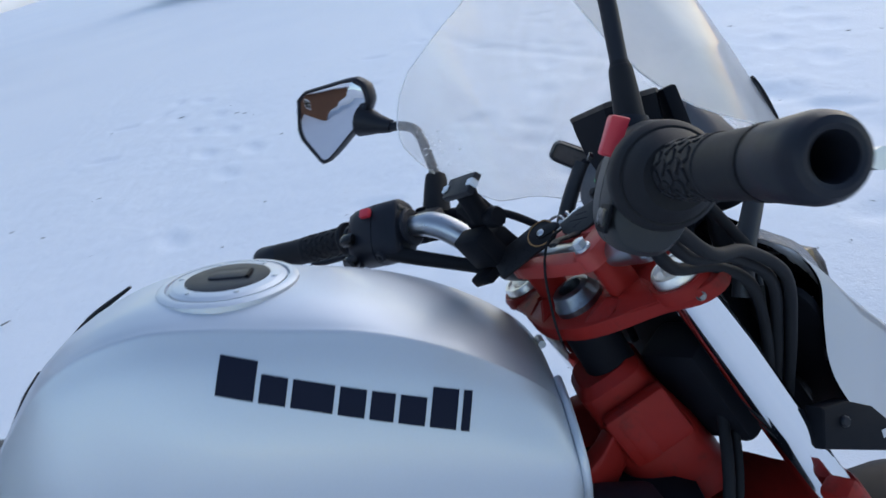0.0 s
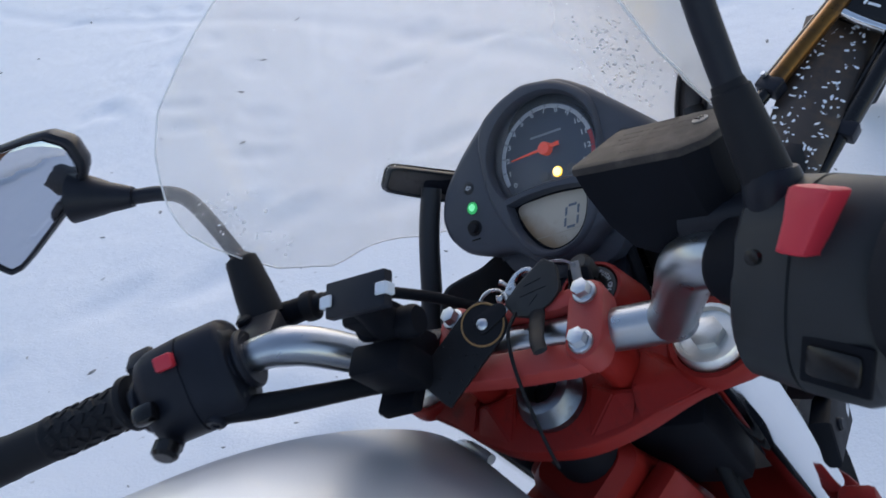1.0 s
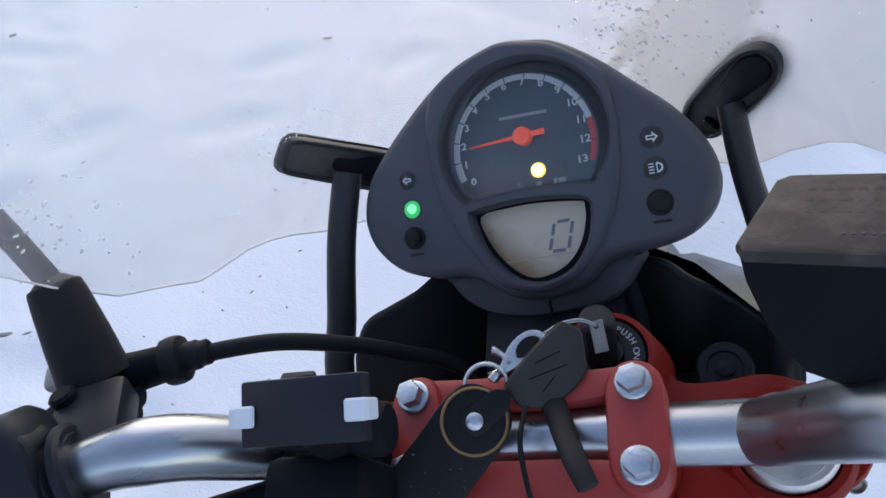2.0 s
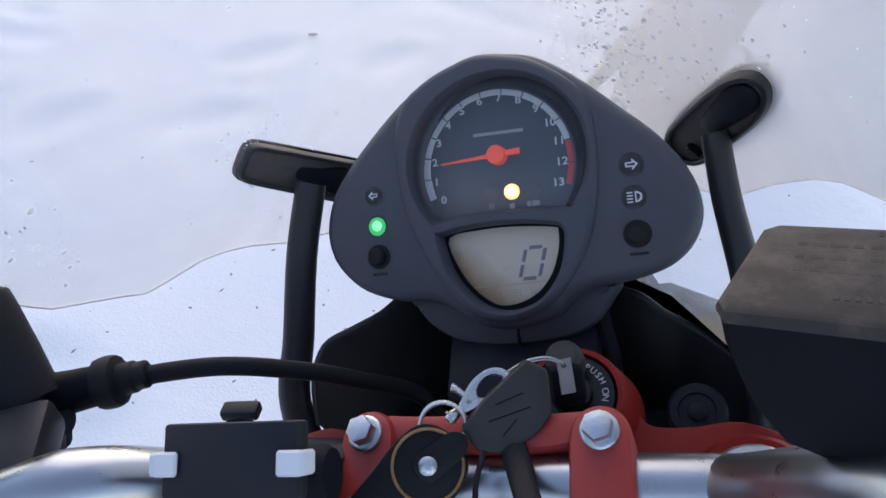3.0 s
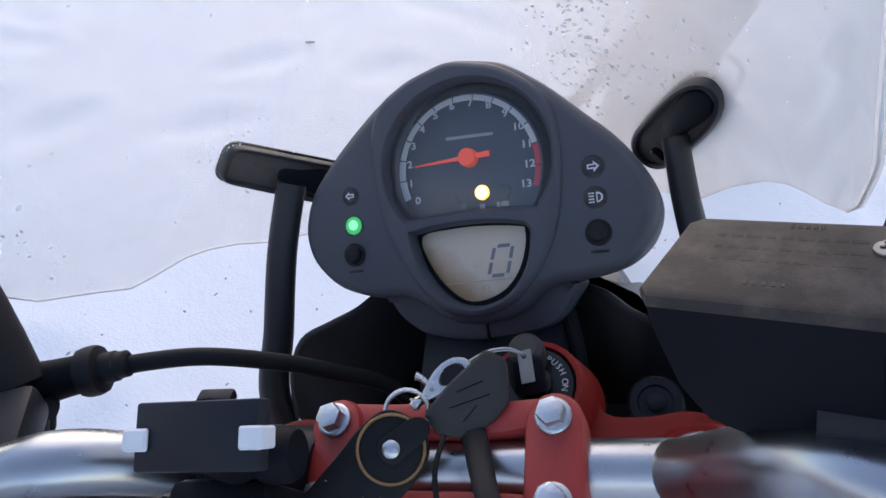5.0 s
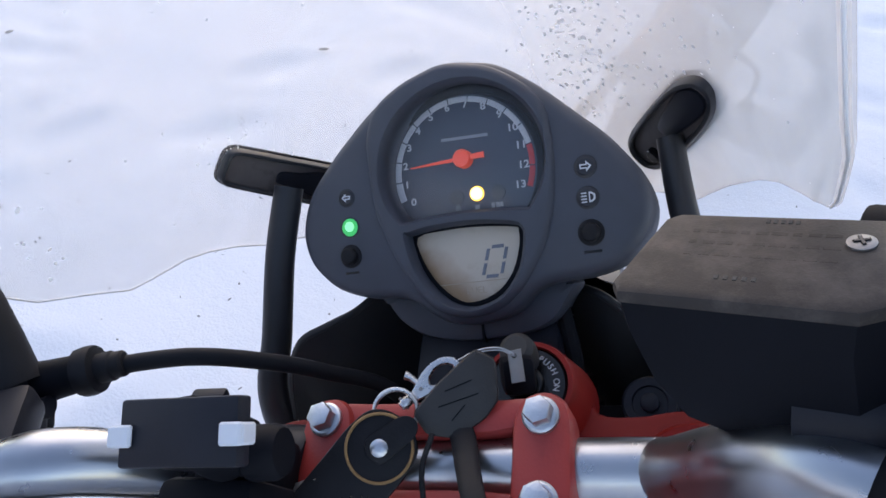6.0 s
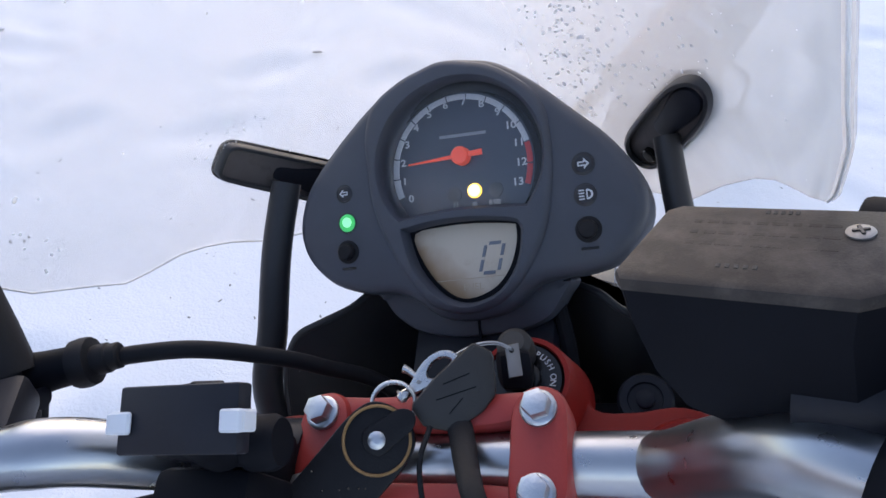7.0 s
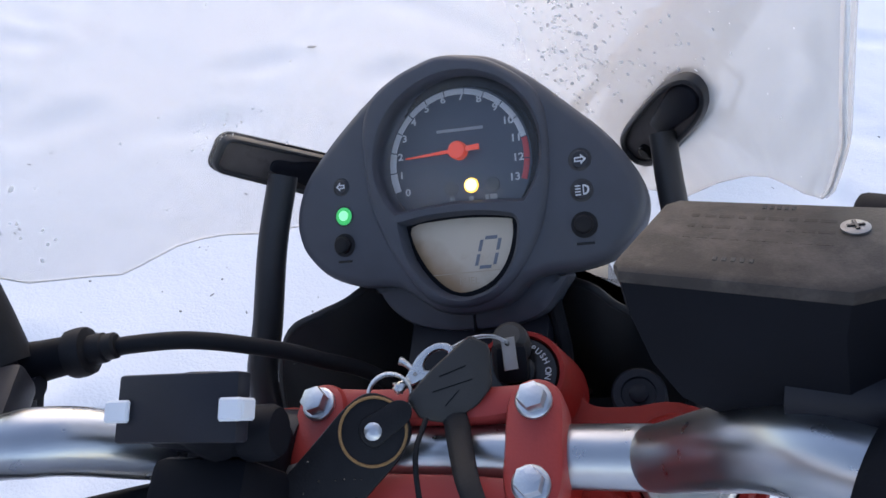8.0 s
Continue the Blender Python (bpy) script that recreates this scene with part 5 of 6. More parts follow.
def build_tank():
    st = [  # along, crown, shoulder, widest, foot
        (-0.043, -0.165, 0.05, -0.17, 0.085, -0.185, 0.06, -0.205),
        (-0.05, -0.128, 0.072, -0.135, 0.112, -0.17, 0.095, -0.225),
        (-0.07, -0.1, 0.08, -0.104, 0.121, -0.16, 0.108, -0.24),
        (-0.11, -0.063, 0.082, -0.068, 0.124, -0.145, 0.115, -0.245),
        (-0.157, -0.03, 0.083, -0.037, 0.126, -0.13, 0.12, -0.24),
        (-0.21, 0.0, 0.084, -0.013, 0.128, -0.115, 0.12, -0.235),
        (-0.27, 0.022, 0.085, 0.004, 0.129, -0.1, 0.115, -0.23),
        (-0.33, 0.036, 0.085, 0.02, 0.128, -0.085, 0.105, -0.22),
        (-0.39, 0.043, 0.084, 0.03, 0.122, -0.075, 0.095, -0.21),
        (-0.45, 0.036, 0.08, 0.022, 0.11, -0.075, 0.085, -0.2),
        (-0.51, 0.01, 0.073, -0.008, 0.098, -0.085, 0.075, -0.19),
        (-0.6, -0.075, 0.045, -0.085, 0.06, -0.12, 0.05, -0.175),
    ]
    cols = [smooth_path([(s[0], s[i], 0) for s in st], 4) for i in range(1, 8)]
    rings = [tank_ring(cols[0][k].x, *[c[k].y for c in cols]) for k in range(len(cols[0]))]
    tank = on_bike("fuel_tank", loft(rings), SILVER, "silver metallic fuel tank with dark lettering", 60)
    base = rings[4]
    half = len(base) // 2
    for pts in (base[4:half + 1], base[half + 1:-4]):
        part("tank_lip", tube([p + Vector((0, 0.004, 0)) for p in pts], 0.0042, 1, 10), SILVER, tank, "bright folded lip at the tank front")
    # filler cap
    cap_m = axes((0.02, -0.332, 0.0375), (1, 0, 0.0), (0, 1, -0.16))
    cap = part("filler_cap", turned([(0.0555, -0.012), (0.0555, -0.0012), (0.0545, -0.0004), (0.0525, -0.0002), (0.0515, 0.0006), (0.05, 0.0012), (0.0405, 0.0022), (0.0398, 0.001)], 56, cap_m), SILVER, tank, "silver filler cap with dark centre")
    part("cap_centre", turned([(0.0402, 0.0), (0.0398, 0.0022), (0.037, 0.0032), (0.02, 0.0036)], 48, cap_m), PLASTIC, cap)
    part("key_flap", slab(closed_curve(mm([(-9, 18), (9, 18), (11, 6), (10, -14), (0, -18), (-10, -14), (-11, 6)]), 3), 0.0028, 0.0052, 0.001, m=cap_m), PLASTIC, cap)
    part("flap_hinge", rounded_box(0.022, 0.004, 0.0034, 0.001, cap_m @ Matrix.Translation((0, 0.021, 0.0045)), 1), SATIN, cap)
    for k in range(6):
        a = math.pi / 3 * k + 0.4
        part("cap_screw", turned([(0.0028, 0.0), (0.0028, 0.0024), (0.002, 0.0027)], 12, cap_m @ Matrix.Translation((0.046 * math.cos(a), 0.046 * math.sin(a), 0))), STEEL, cap)
    part("cap_recess", turned([(0.0575, -0.006), (0.0585, -0.0008), (0.062, -0.0006), (0.0665, -0.0032), (0.067, -0.009)], 56, cap_m), SILVER, tank)
    return tank


TANK = build_tank()


def build_frame():
    head_m = axes((0.02, 0.036, -0.2), (1, 0, 0), (0, 0.91, 0.415))
    rings = []
    for z, wx, wy in ((0.065, 0.028, 0.028), (0.055, 0.036, 0.036), (0.02, 0.038, 0.038), (-0.03, 0.048, 0.047), (-0.08, 0.052, 0.05), (-0.11, 0.045, 0.043)):
        ring = []
        for k in range(32):
            t = 2 * math.pi * k / 32
            cx, cy = math.copysign(abs(math.cos(t)) ** 0.45, math.cos(t)), math.copysign(abs(math.sin(t)) ** 0.45, math.sin(t))
            ring.append(head_m @ Vector((wx * cx, wy * cy - 0.008, z)))
        rings.append(ring)
    head = on_bike("frame", loft(rings), RED, "red painted cast steel frame")
    on_bike("stem_collar", tube([(0.02, -0.005, -0.09), (0.02, 0.02, -0.16)], 0.026, 1, 24), SATIN, "black collar between yoke and frame")
    for s in (-1, 1):
        spar_rings = []
        for x, y, z, w, h in ((0.02, 0.02, -0.2, 0.016, 0.045), (0.045, -0.03, -0.25, 0.018, 0.045), (0.085, -0.11, -0.29, 0.018, 0.04), (0.112, -0.28, -0.32, 0.018, 0.036), (0.1, -0.52, -0.4, 0.017, 0.032)):
            spar_rings.append([Vector((0.02 + s * (x + w * math.copysign(abs(math.cos(t)) ** 0.5, math.cos(t))), y + 0.3 * h * math.sin(t), z + h * math.copysign(abs(math.sin(t)) ** 0.5, math.sin(t)))) for t in (2 * math.pi * k / 24 for k in range(24))])
        part("spar", loft(spar_rings), RED, head)
        plate_m = axes((0.02 + s * 0.043, 0.026, -0.185), (0, 0.91, 0.415), (0, -0.415, 0.91))
        part("gusset", rounded_box(0.07, 0.066, 0.02, 0.007, plate_m @ Matrix.Translation((0.0, -0.012, s * 0.003))), RED, head)
        part("gusset_step", rounded_box(0.022, 0.06, 0.014, 0.006, plate_m @ Matrix.Translation((-0.014, -0.014, s * 0.008))), RED, head)
        part("downtube", tube([(0.02 + s * 0.02, 0.06, -0.24), (0.02 + s * 0.07, 0.05, -0.36), (0.02 + s * 0.1, 0.0, -0.55)], 0.017, 6, 14), RED, head)
    # blocks, hoses and lead added to darken the shaded space below the frame head
    on_bike("frame_filler", rounded_box(0.2, 0.13, 0.24, 0.03, axes((0.03, 0.005, -0.375), (1, -0.1, 0), (0.1, 1, -0.1))), SATIN, "matt black filler block under the frame head")
    for x0, x1, y0, r in ((0.06, 0.11, 0.085, 0.006), (0.045, 0.1, 0.1, 0.0045)):
        on_bike("hose", tube([(x0 - 0.05, y0 + 0.05, -0.1), (x0 - 0.02, y0 + 0.03, -0.17), (x1, y0, -0.27), (x1 + 0.005, y0 - 0.04, -0.38), (x1 - 0.02, y0 - 0.1, -0.56)], r, 6, 12), CABLE, "black rubber hose beside the frame")
    on_bike("side_filler", rounded_box(0.045, 0.075, 0.045, 0.008, axes((0.1, -0.015, -0.262), (1, 0.15, 0), (-0.1, 1, -0.35))), PLASTIC, "black filler box beside the frame head")
    on_bike("filler_lead", tube([(0.1, 0.02, -0.27), (0.115, 0.05, -0.29), (0.1, 0.06, -0.36), (0.08, 0.02, -0.42)], 0.0048, 6, 10), CABLE, "black lead added beside the frame head")
    on_bike("engine", rounded_box(0.3, 0.4, 0.34, 0.05, Matrix.Translation((0.02, -0.18, -0.56))), SATIN, "black engine block")
    on_bike("radiator", rounded_box(0.34, 0.04, 0.26, 0.006, axes((0.02, 0.06, -0.46), (1, 0, 0), (0, 0.97, -0.2))), SATIN, "black radiator")
    on_bike("seat", tube([(0.015, -0.5, -0.14), (0.015, -0.62, -0.16), (0.015, -0.8, -0.15), (0.015, -1.0, -0.09)], [0.09, 0.125, 0.14, 0.11], 6, 24, 0.5), SEAT, "black vinyl seat")
    rear = on_bike("rear_wheel", turned([(0.03, -0.06), (0.03, 0.06)], 20, aimed((0.02, -1.08, -0.69), (1, 0, 0))), GLOSSY, "rear wheel with black tyre")
    prof = [(0.21, -0.06), (0.24, -0.078), (0.285, -0.065), (0.3, -0.02), (0.3, 0.02), (0.285, 0.065), (0.24, 0.078), (0.21, 0.06)]
    rings = [[aimed((0.02, -1.08, -0.69), (1, 0, 0)) @ Vector((r * math.cos(a), r * math.sin(a), z)) for r, z in prof] for a in (2 * math.pi * k / 48 for k in range(49))]
    part("tyre", loft(rings, False), RUBBER, rear)
    part("swingarm", tube([(0.02, -0.45, -0.58), (0.13, -0.6, -0.6), (0.13, -1.08, -0.69)], 0.022, 5, 12), GLOSSY, rear)
    on_bike("side_stand", tube([(-0.1, -0.25, -0.66), (-0.22, -0.27, -0.83), (-0.27, -0.28, -0.935)], 0.012, 5, 12), GLOSSY, "black side stand on the snow")


build_frame()


def build_cowl():
    """The headlamp cowl: silver outside, black within, steering with the fork."""
    rear = smooth_path([(0.119, 0.08, -0.044), (0.132, 0.106, -0.058), (0.137, 0.14, -0.081), (0.138, 0.16, -0.115), (0.138, 0.15, -0.15), (0.138, 0.141, -0.19), (0.14, 0.15, -0.23), (0.142, 0.185, -0.285)], 4)
    front = smooth_path([(0.1, 0.136, -0.072), (0.11, 0.168, -0.106), (0.116, 0.203, -0.139), (0.117, 0.25, -0.175), (0.115, 0.298, -0.222), (0.113, 0.296, -0.25), (0.114, 0.27, -0.276), (0.125, 0.24, -0.292)], 4)
    nose = [Vector((0.045, p.y + 0.05, p.z - 0.022)) for p in front]
    for s, name in ((1, "cowl_side"), (-1, "cowl_side")):
        for shell, mat in ((0.0, PANEL), (-0.003, GLOSSY)):
            bm = bmesh.new()
            rows = []
            for r, f, n in zip(rear, front, nose):
                m1 = r.lerp(f, 0.5) + Vector((0.005, 0, 0))
                pts = [r, r.lerp(m1, 0.6) + Vector((0.003, 0, 0)), m1, m1.lerp(f, 0.6) + Vector((0.002, 0, 0)), f, f.lerp(n, 0.4) + Vector((0.01, 0.01, 0)), n, Vector((0, n.y + 0.01, n.z))]
                rows.append([bm.verts.new(Vector((s * (max(p.x + shell, 0)), p.y + (shell if p.x < 0.1 else 0), p.z))) for p in pts])
            for a, b in zip(rows, rows[1:]):
                for k in range(len(a) - 1):
                    bm.faces.new((a[k], a[k + 1], b[k + 1], b[k]))
            if shell == 0.0:
                side = on_bar(name, bm, mat, "silver headlamp cowl side, black inside", 50)
            else:
                part("cowl_lining", bm, mat, side, sharp=50)
        # black sheet added to close the view into the cowl
        bm = bmesh.new()
        rows = []
        for r in rear:
            rows.append([bm.verts.new(Vector((s * x, y, r.z))) for x, y in ((r.x - 0.002, r.y + 0.003), (r.x - 0.02, r.y + 0.035), (0.085, r.y + 0.06), (0.03, 0.19), (0.0, 0.195))])
        for a, b in zip(rows, rows[1:]):
            for k in range(4):
                bm.faces.new((a[k], a[k + 1], b[k + 1], b[k]))
        part("cowl_back", bm, GLOSSY, side, "black cowl back plate", sharp=50)
        # black inner wing beside the clocks
        outer = [(0.132, 0.085, -0.095), (0.124, 0.095, -0.07), (0.108, 0.108, -0.058), (0.093, 0.12, -0.052), (0.08, 0.122, -0.043), (0.068, 0.125, -0.032), (0.05, 0.14, -0.034)]
        top = smooth_path(outer if s > 0 else [(0.135, 0.075, -0.076), (0.128, 0.081, -0.045), (0.114, 0.086, -0.022), (0.098, 0.094, -0.0175), (0.084, 0.11, -0.0195), (0.07, 0.125, -0.017), (0.05, 0.14, -0.02)], 4)
        rings = [[Vector((s * (p.x + d), p.y + e, p.z)) for p, d, e in ((t, 0.002, 0.002), (t, -0.002, -0.002))] + [Vector((s * (t.x * 0.86 - 0.002), t.y + 0.01, -0.16)), Vector((s * (t.x * 0.86 + 0.002), t.y + 0.014, -0.16))] for t in top]
        wing = on_bar("inner_fairing", loft(rings), POD, "black plastic inner fairing below the clocks", 50)
        part("fairing_lip", tube([Vector((s * t.x, t.y, t.z + 0.0006)) for t in top], 0.0027, 1, 10), POD, wing)
    # headlamp shell and box fill the space below the clocks with black
    on_bar("headlamp", rounded_box(0.15, 0.12, 0.17, 0.03, Matrix.Translation((0, 0.235, -0.185))), GLOSSY, "black headlamp shell")
    on_bar("clocks_filler", rounded_box(0.09, 0.05, 0.07, 0.008, axes((0.0, 0.105, -0.075), (1, 0, 0), (0, 0.9, 0.4))), PLASTIC, "black filler box under the clocks")
    on_bar("wiring", tube([(0.045, 0.12, -0.03), (0.05, 0.1, -0.06), (0.045, 0.095, -0.1), (0.03, 0.115, -0.16)], 0.005, 6, 10), CABLE, "black wiring behind the yoke")
    for s in (-1, 1):
        stay = on_bar("cowl_stay", slab([(-0.062, -0.018), (0.05, -0.036), (0.06, -0.014), (0.02, 0.012), (-0.02, 0.022), (-0.06, 0.02)], -0.008, 0.008, 0.004, m=axes((s * 0.134, 0.16, -0.256), (0.0, 0.96, -0.28), (0.0, 0.28, 0.96))), SATIN, "black plastic stay at the foot of the cowl")
        part("stay_bolt", turned([(0.0055, 0), (0.0055, 0.003), (0.004, 0.0045)], 12, aimed((s * 0.142, 0.132, -0.244), (s, -0.2, 0.1))), PLASTIC, stay)
    # rubber bushing beside the yoke
    plug = on_bar("yoke_bushing", turned([(0.015, -0.014), (0.015, 0.0), (0.0135, 0.002), (0.0095, 0.002), (0.009, 0.0005), (0.005, 0.0005), (0.005, 0.003), (0.0035, 0.004)], 28, aimed((0.092, 0.066, -0.062), (0, -0.5, 0.86))), PLASTIC, "black rubber bushing beside the yoke")


build_cowl()


# ---------------------------------------------------------------- phone holder on the bar
def build_holder():
    root = empty("phone_holder", BAR)
    tagged(root, "black plastic handlebar phone holder with two pale clips", "phone holder")
    face = axes((-0.0495, -0.0735, 0.0755), (1, 0.02, -0.01), (0, 0.72, 0.69))
    part("cradle", rounded_box(0.049, 0.0235, 0.008, 0.0012, face @ Matrix.Translation((-0.001, -0.0026, -0.004))), PLASTIC, root)
    for x in (-0.0235, 0.0215):
        part("grip_pad", rounded_box(0.0088, 0.0078, 0.0022, 0.0008, face @ Matrix.Translation((x, -0.0035, 0.0009)), 1), CLIP, root, "pale grey clip pad")
        part("grip_hook", rounded_box(0.003 if x > 0 else 0.006, 0.0075, 0.008, 0.0008, face @ Matrix.Translation((x * 1.16, -0.0035, -0.003)), 1), CLIP, root)
    part("neck", rounded_box(0.03, 0.022, 0.036, 0.005, axes((-0.068, -0.052, 0.043), (1, 0, 0), (0, 0.8, 0.6))), SATIN, root)
    part("ball_arm", tube([(-0.052, -0.07, 0.07), (-0.058, -0.062, 0.054), (-0.064, -0.05, 0.036)], [0.012, 0.0105, 0.0125], 4, 18), SATIN, root)
    part("hinge", tube([(-0.088, -0.046, 0.033), (-0.05, -0.048, 0.032)], 0.0098, 1, 24), SATIN, root)
    part("thumb_knob", turned([(0.0102, -0.004), (0.0112, -0.002), (0.0112, 0.008), (0.0095, 0.011)], 16, aimed((-0.0505, -0.048, 0.032), (1, 0.08, -0.03))), SATIN, root)
    part("clamp_arm", rounded_box(0.047, 0.024, 0.042, 0.005, axes((-0.0745, -0.056, 0.004), (1, 0, 0), (0, 0.85, 0.5))), SATIN, root)
    # the clamp that grips the bar, with its screw tabs
    part("clamp", turned([(0.0205, -0.02), (0.022, -0.017), (0.022, 0.017), (0.0205, 0.02)], 24, aimed(Vector((-0.083, -0.01, -0.024)), (-1, 0, 0.05))), PLASTIC, root)
    part("clamp_jaw", rounded_box(0.038, 0.034, 0.034, 0.006, axes((-0.079, -0.034, 0.0), (1, 0, 0), (0, 0.8, 0.6))), SATIN, root)
    part("clamp_tab", rounded_box(0.036, 0.03, 0.012, 0.003, axes((-0.09, -0.046, -0.026), (1, 0, 0.1), (0, 0.9, 0.4))), SATIN, root)
    part("latch", rounded_box(0.018, 0.008, 0.006, 0.0015, axes((-0.106, -0.005, 0.022), (1, 0.1, -0.1), (0, 1, 0))), PLASTIC, root)


build_holder()


# ---------------------------------------------------------------- key and fob
def ring_of(centre, normal, r, wire, n=28):
    m = aimed(centre, normal)
    pts = [m @ Vector((r * math.cos(2 * math.pi * k / n), r * math.sin(2 * math.pi * k / n), 0)) for k in range(n + 1)]
    return tube(pts, wire, 1, 8)


def build_keys():
    root = empty("key_ring", BAR)
    tagged(root, "ignition key with black leather fob, steel clasp and remote", "key ring")
    # leather fob lying over the clamp, round stitched head with a rivet
    way = Vector((-0.6, -0.66, -0.36)).normalized()
    face = Vector((0.35, -0.62, 0.7))
    face = (face - way * face.dot(way)).normalized()
    strap = axes((-0.0165, -0.0205, 0.003), way, face.cross(way))
    body = closed_curve([(-0.016, 0), (-0.0115, 0.0125), (0.0, 0.0165), (0.02, 0.0165), (0.05, 0.0165), (0.057, 0.0155), (0.0575, 0), (0.057, -0.0155), (0.05, -0.0165), (0.02, -0.0165), (0, -0.0165), (-0.0115, -0.0125)], 4)
    part("leather_fob", slab(body, -0.0035, -0.0003, 0.0012, m=strap), LEATHER, root, "wet black leather key fob")
    part("stitching", ring_of(strap @ Vector((0, 0, 0.0)), strap.to_3x3() @ Vector((0, 0, 1)), 0.0148, 0.0007, 40), STITCH, root, "tan stitched ring")
    part("rivet", turned([(0.0042, -0.001), (0.0042, 0.0012), (0.003, 0.0022), (0.0012, 0.0025)], 20, strap), STEEL, root)
    tab = closed_curve([(0.006, 0), (0.003, 0.0062), (-0.006, 0.0062), (-0.016, 0.0052), (-0.02, 0), (-0.016, -0.0052), (-0.006, -0.0062), (0.003, -0.0062)], 4)
    part("leather_tab", slab(tab, -0.0002, 0.0014, 0.0006, m=strap @ pose(0, 0, 0, 0, 0, -14)), LEATHER, root)
    rng = random.Random(3)
    drops = bmesh.new()
    for k in range(18):
        p = strap @ Vector((rng.uniform(0.018, 0.052), rng.uniform(-0.014, 0.014), -0.0002))
        r = rng.uniform(0.0004, 0.0009)
        bmesh.ops.create_icosphere(drops, subdivisions=1, radius=r, matrix=Matrix.Translation(p) @ Matrix.Diagonal((1, 1, 0.6, 1)))
    part("melt_water", drops, GLOSSY, root)["kind"] = "stuff"
    # split ring, swivel and lobster clasp, all lying towards the rider
    view = axes((0, 0, 0), (0.947, 0.209, -0.244), (0.088, 0.56, 0.824))

    def lying(p, turn=0.0, lean=0.0):
        return Matrix.Translation(p) @ view @ pose(0, 0, 0, lean, 0, turn)

    part("split_ring", ring_of((-0.0128, -0.0026, 0.0062), (0.25, -0.62, 0.74), 0.0102, 0.0009, 36), NICKEL, root)
    part("split_ring_turn", ring_of((-0.0126, -0.0028, 0.0075), (0.3, -0.62, 0.72), 0.0099, 0.0009, 36), NICKEL, root)
    hinge, far = Vector((-0.0072, 0.0052, 0.0066)), Vector((0.0155, 0.0216, 0.0139))
    part("swivel", tube([hinge + Vector((-0.0042, -0.0042, -0.0005)), hinge + Vector((-0.002, -0.0018, 0)), hinge + Vector((0.0006, 0.0008, 0.0006))], [0.0021, 0.0027, 0.0021], 4, 14), NICKEL, root)
    part("swivel_collar", tube([hinge + Vector((-0.0034, -0.0032, 0)), hinge + Vector((-0.0026, -0.0024, 0.0002))], 0.0033, 1, 16), NICKEL, root)
    cl = axes(hinge, far - hinge, Vector((0.1, -0.57, 0.6)).cross(far - hinge))
    shape = closed_curve(mm([(0, 1.5), (4, 3.6), (8, 5.6), (12.5, 7.2), (18, 7.8), (23.5, 6.4), (27.4, 2.6), (27.6, -2), (24, -5.4), (18, -6.2), (11, -4.8), (5, -2.8), (0, -1.5)]), 3)
    eye = closed_curve(mm([(10.5, 0.6), (13, 3.6), (17.5, 5.0), (22, 4.0), (24.6, 1.2), (24.4, -1.2), (21.6, -2.9), (16.5, -3.3), (12, -1.8)]), 3)
    part("clasp_hook", slab(shape, -0.0013, 0.0014, 0.0009, holes=[eye], m=cl), NICKEL, root, "satin nickel lobster clasp")
    part("clasp_gate", tube([cl @ Vector((0.0115, -0.0038, 0.0012)), cl @ Vector((0.017, -0.005, 0.0014)), cl @ Vector((0.0235, -0.0046, 0.0012))], 0.0014, 4, 10), NICKEL, root)
    part("clasp_pin", turned([(0.001, 0.001), (0.001, 0.0019), (0.0006, 0.002)], 12, cl @ Matrix.Translation((0.0062, 0.0008, 0))), KEYMETAL, root)
    part("clasp_lever", tube([cl @ Vector((0.0065, 0.004, 0)), cl @ Vector((0.0052, 0.0085, 0.0004)), cl @ Vector((0.004, 0.0105, 0.0004))], [0.0013, 0.0017, 0.0022], 3, 10), NICKEL, root)
    for dz in (0.0, 0.0014):
        part("key_loop", tube([far + Vector((-0.001, -0.0012, dz)), (0.022, 0.0282, 0.0125 + dz), (0.03, 0.0345, 0.008 + dz), (0.036, 0.0372, 0.0015 + dz)], 0.0005, 6, 8), STEEL, root)
    # the key in the lock: dark bow with a bare metal tab
    part("key_bow", rounded_box(0.0165, 0.019, 0.026, 0.004, lying((0.0335, 0.041, -0.013), 6)), SATIN, root, "dark plastic key bow in the lock")
    part("key_bow_crown", turned([(0.0085, -0.01), (0.0095, 0.0), (0.0088, 0.005), (0.006, 0.0075)], 20, axes((0.034, 0.05, -0.008), (1, 0, 0), (0, 0.91, 0.415))), KEYPLASTIC, root)
    part("key_tab", slab([(-0.0032, 0.0042), (0.0034, 0.0052), (0.0042, -0.0105), (-0.0024, -0.0112)], -0.0008, 0.0008, 0.0004, holes=[circle(-0.0002, 0.0018, 0.0013, 12)], m=lying((0.036, 0.0352, 0.0008), 4, -12)), KEYMETAL, root)
    # alarm remote and its dangling rubber strap
    rem = lying((0.0148, 0.0068, 0.005), 0, -8)
    shape = mm([(2, 17), (7.8, 22), (17, 17.5), (18.4, -1), (12, -9.5), (-1, -18), (-14, -16.5), (-21, -7), (-10, 6)])
    body = []
    for i in range(len(shape)):
        p, q, r = Vector(shape[i - 1]), Vector(shape[i]), Vector(shape[(i + 1) % len(shape)])
        body += [tuple(q.lerp(p, 0.12)), tuple(q.lerp(r, 0.12))]
    part("remote", slab(body[::-1], -0.0065, 0.0035, 0.0022, m=rem), KEYPLASTIC, root, "worn grey-black alarm remote")
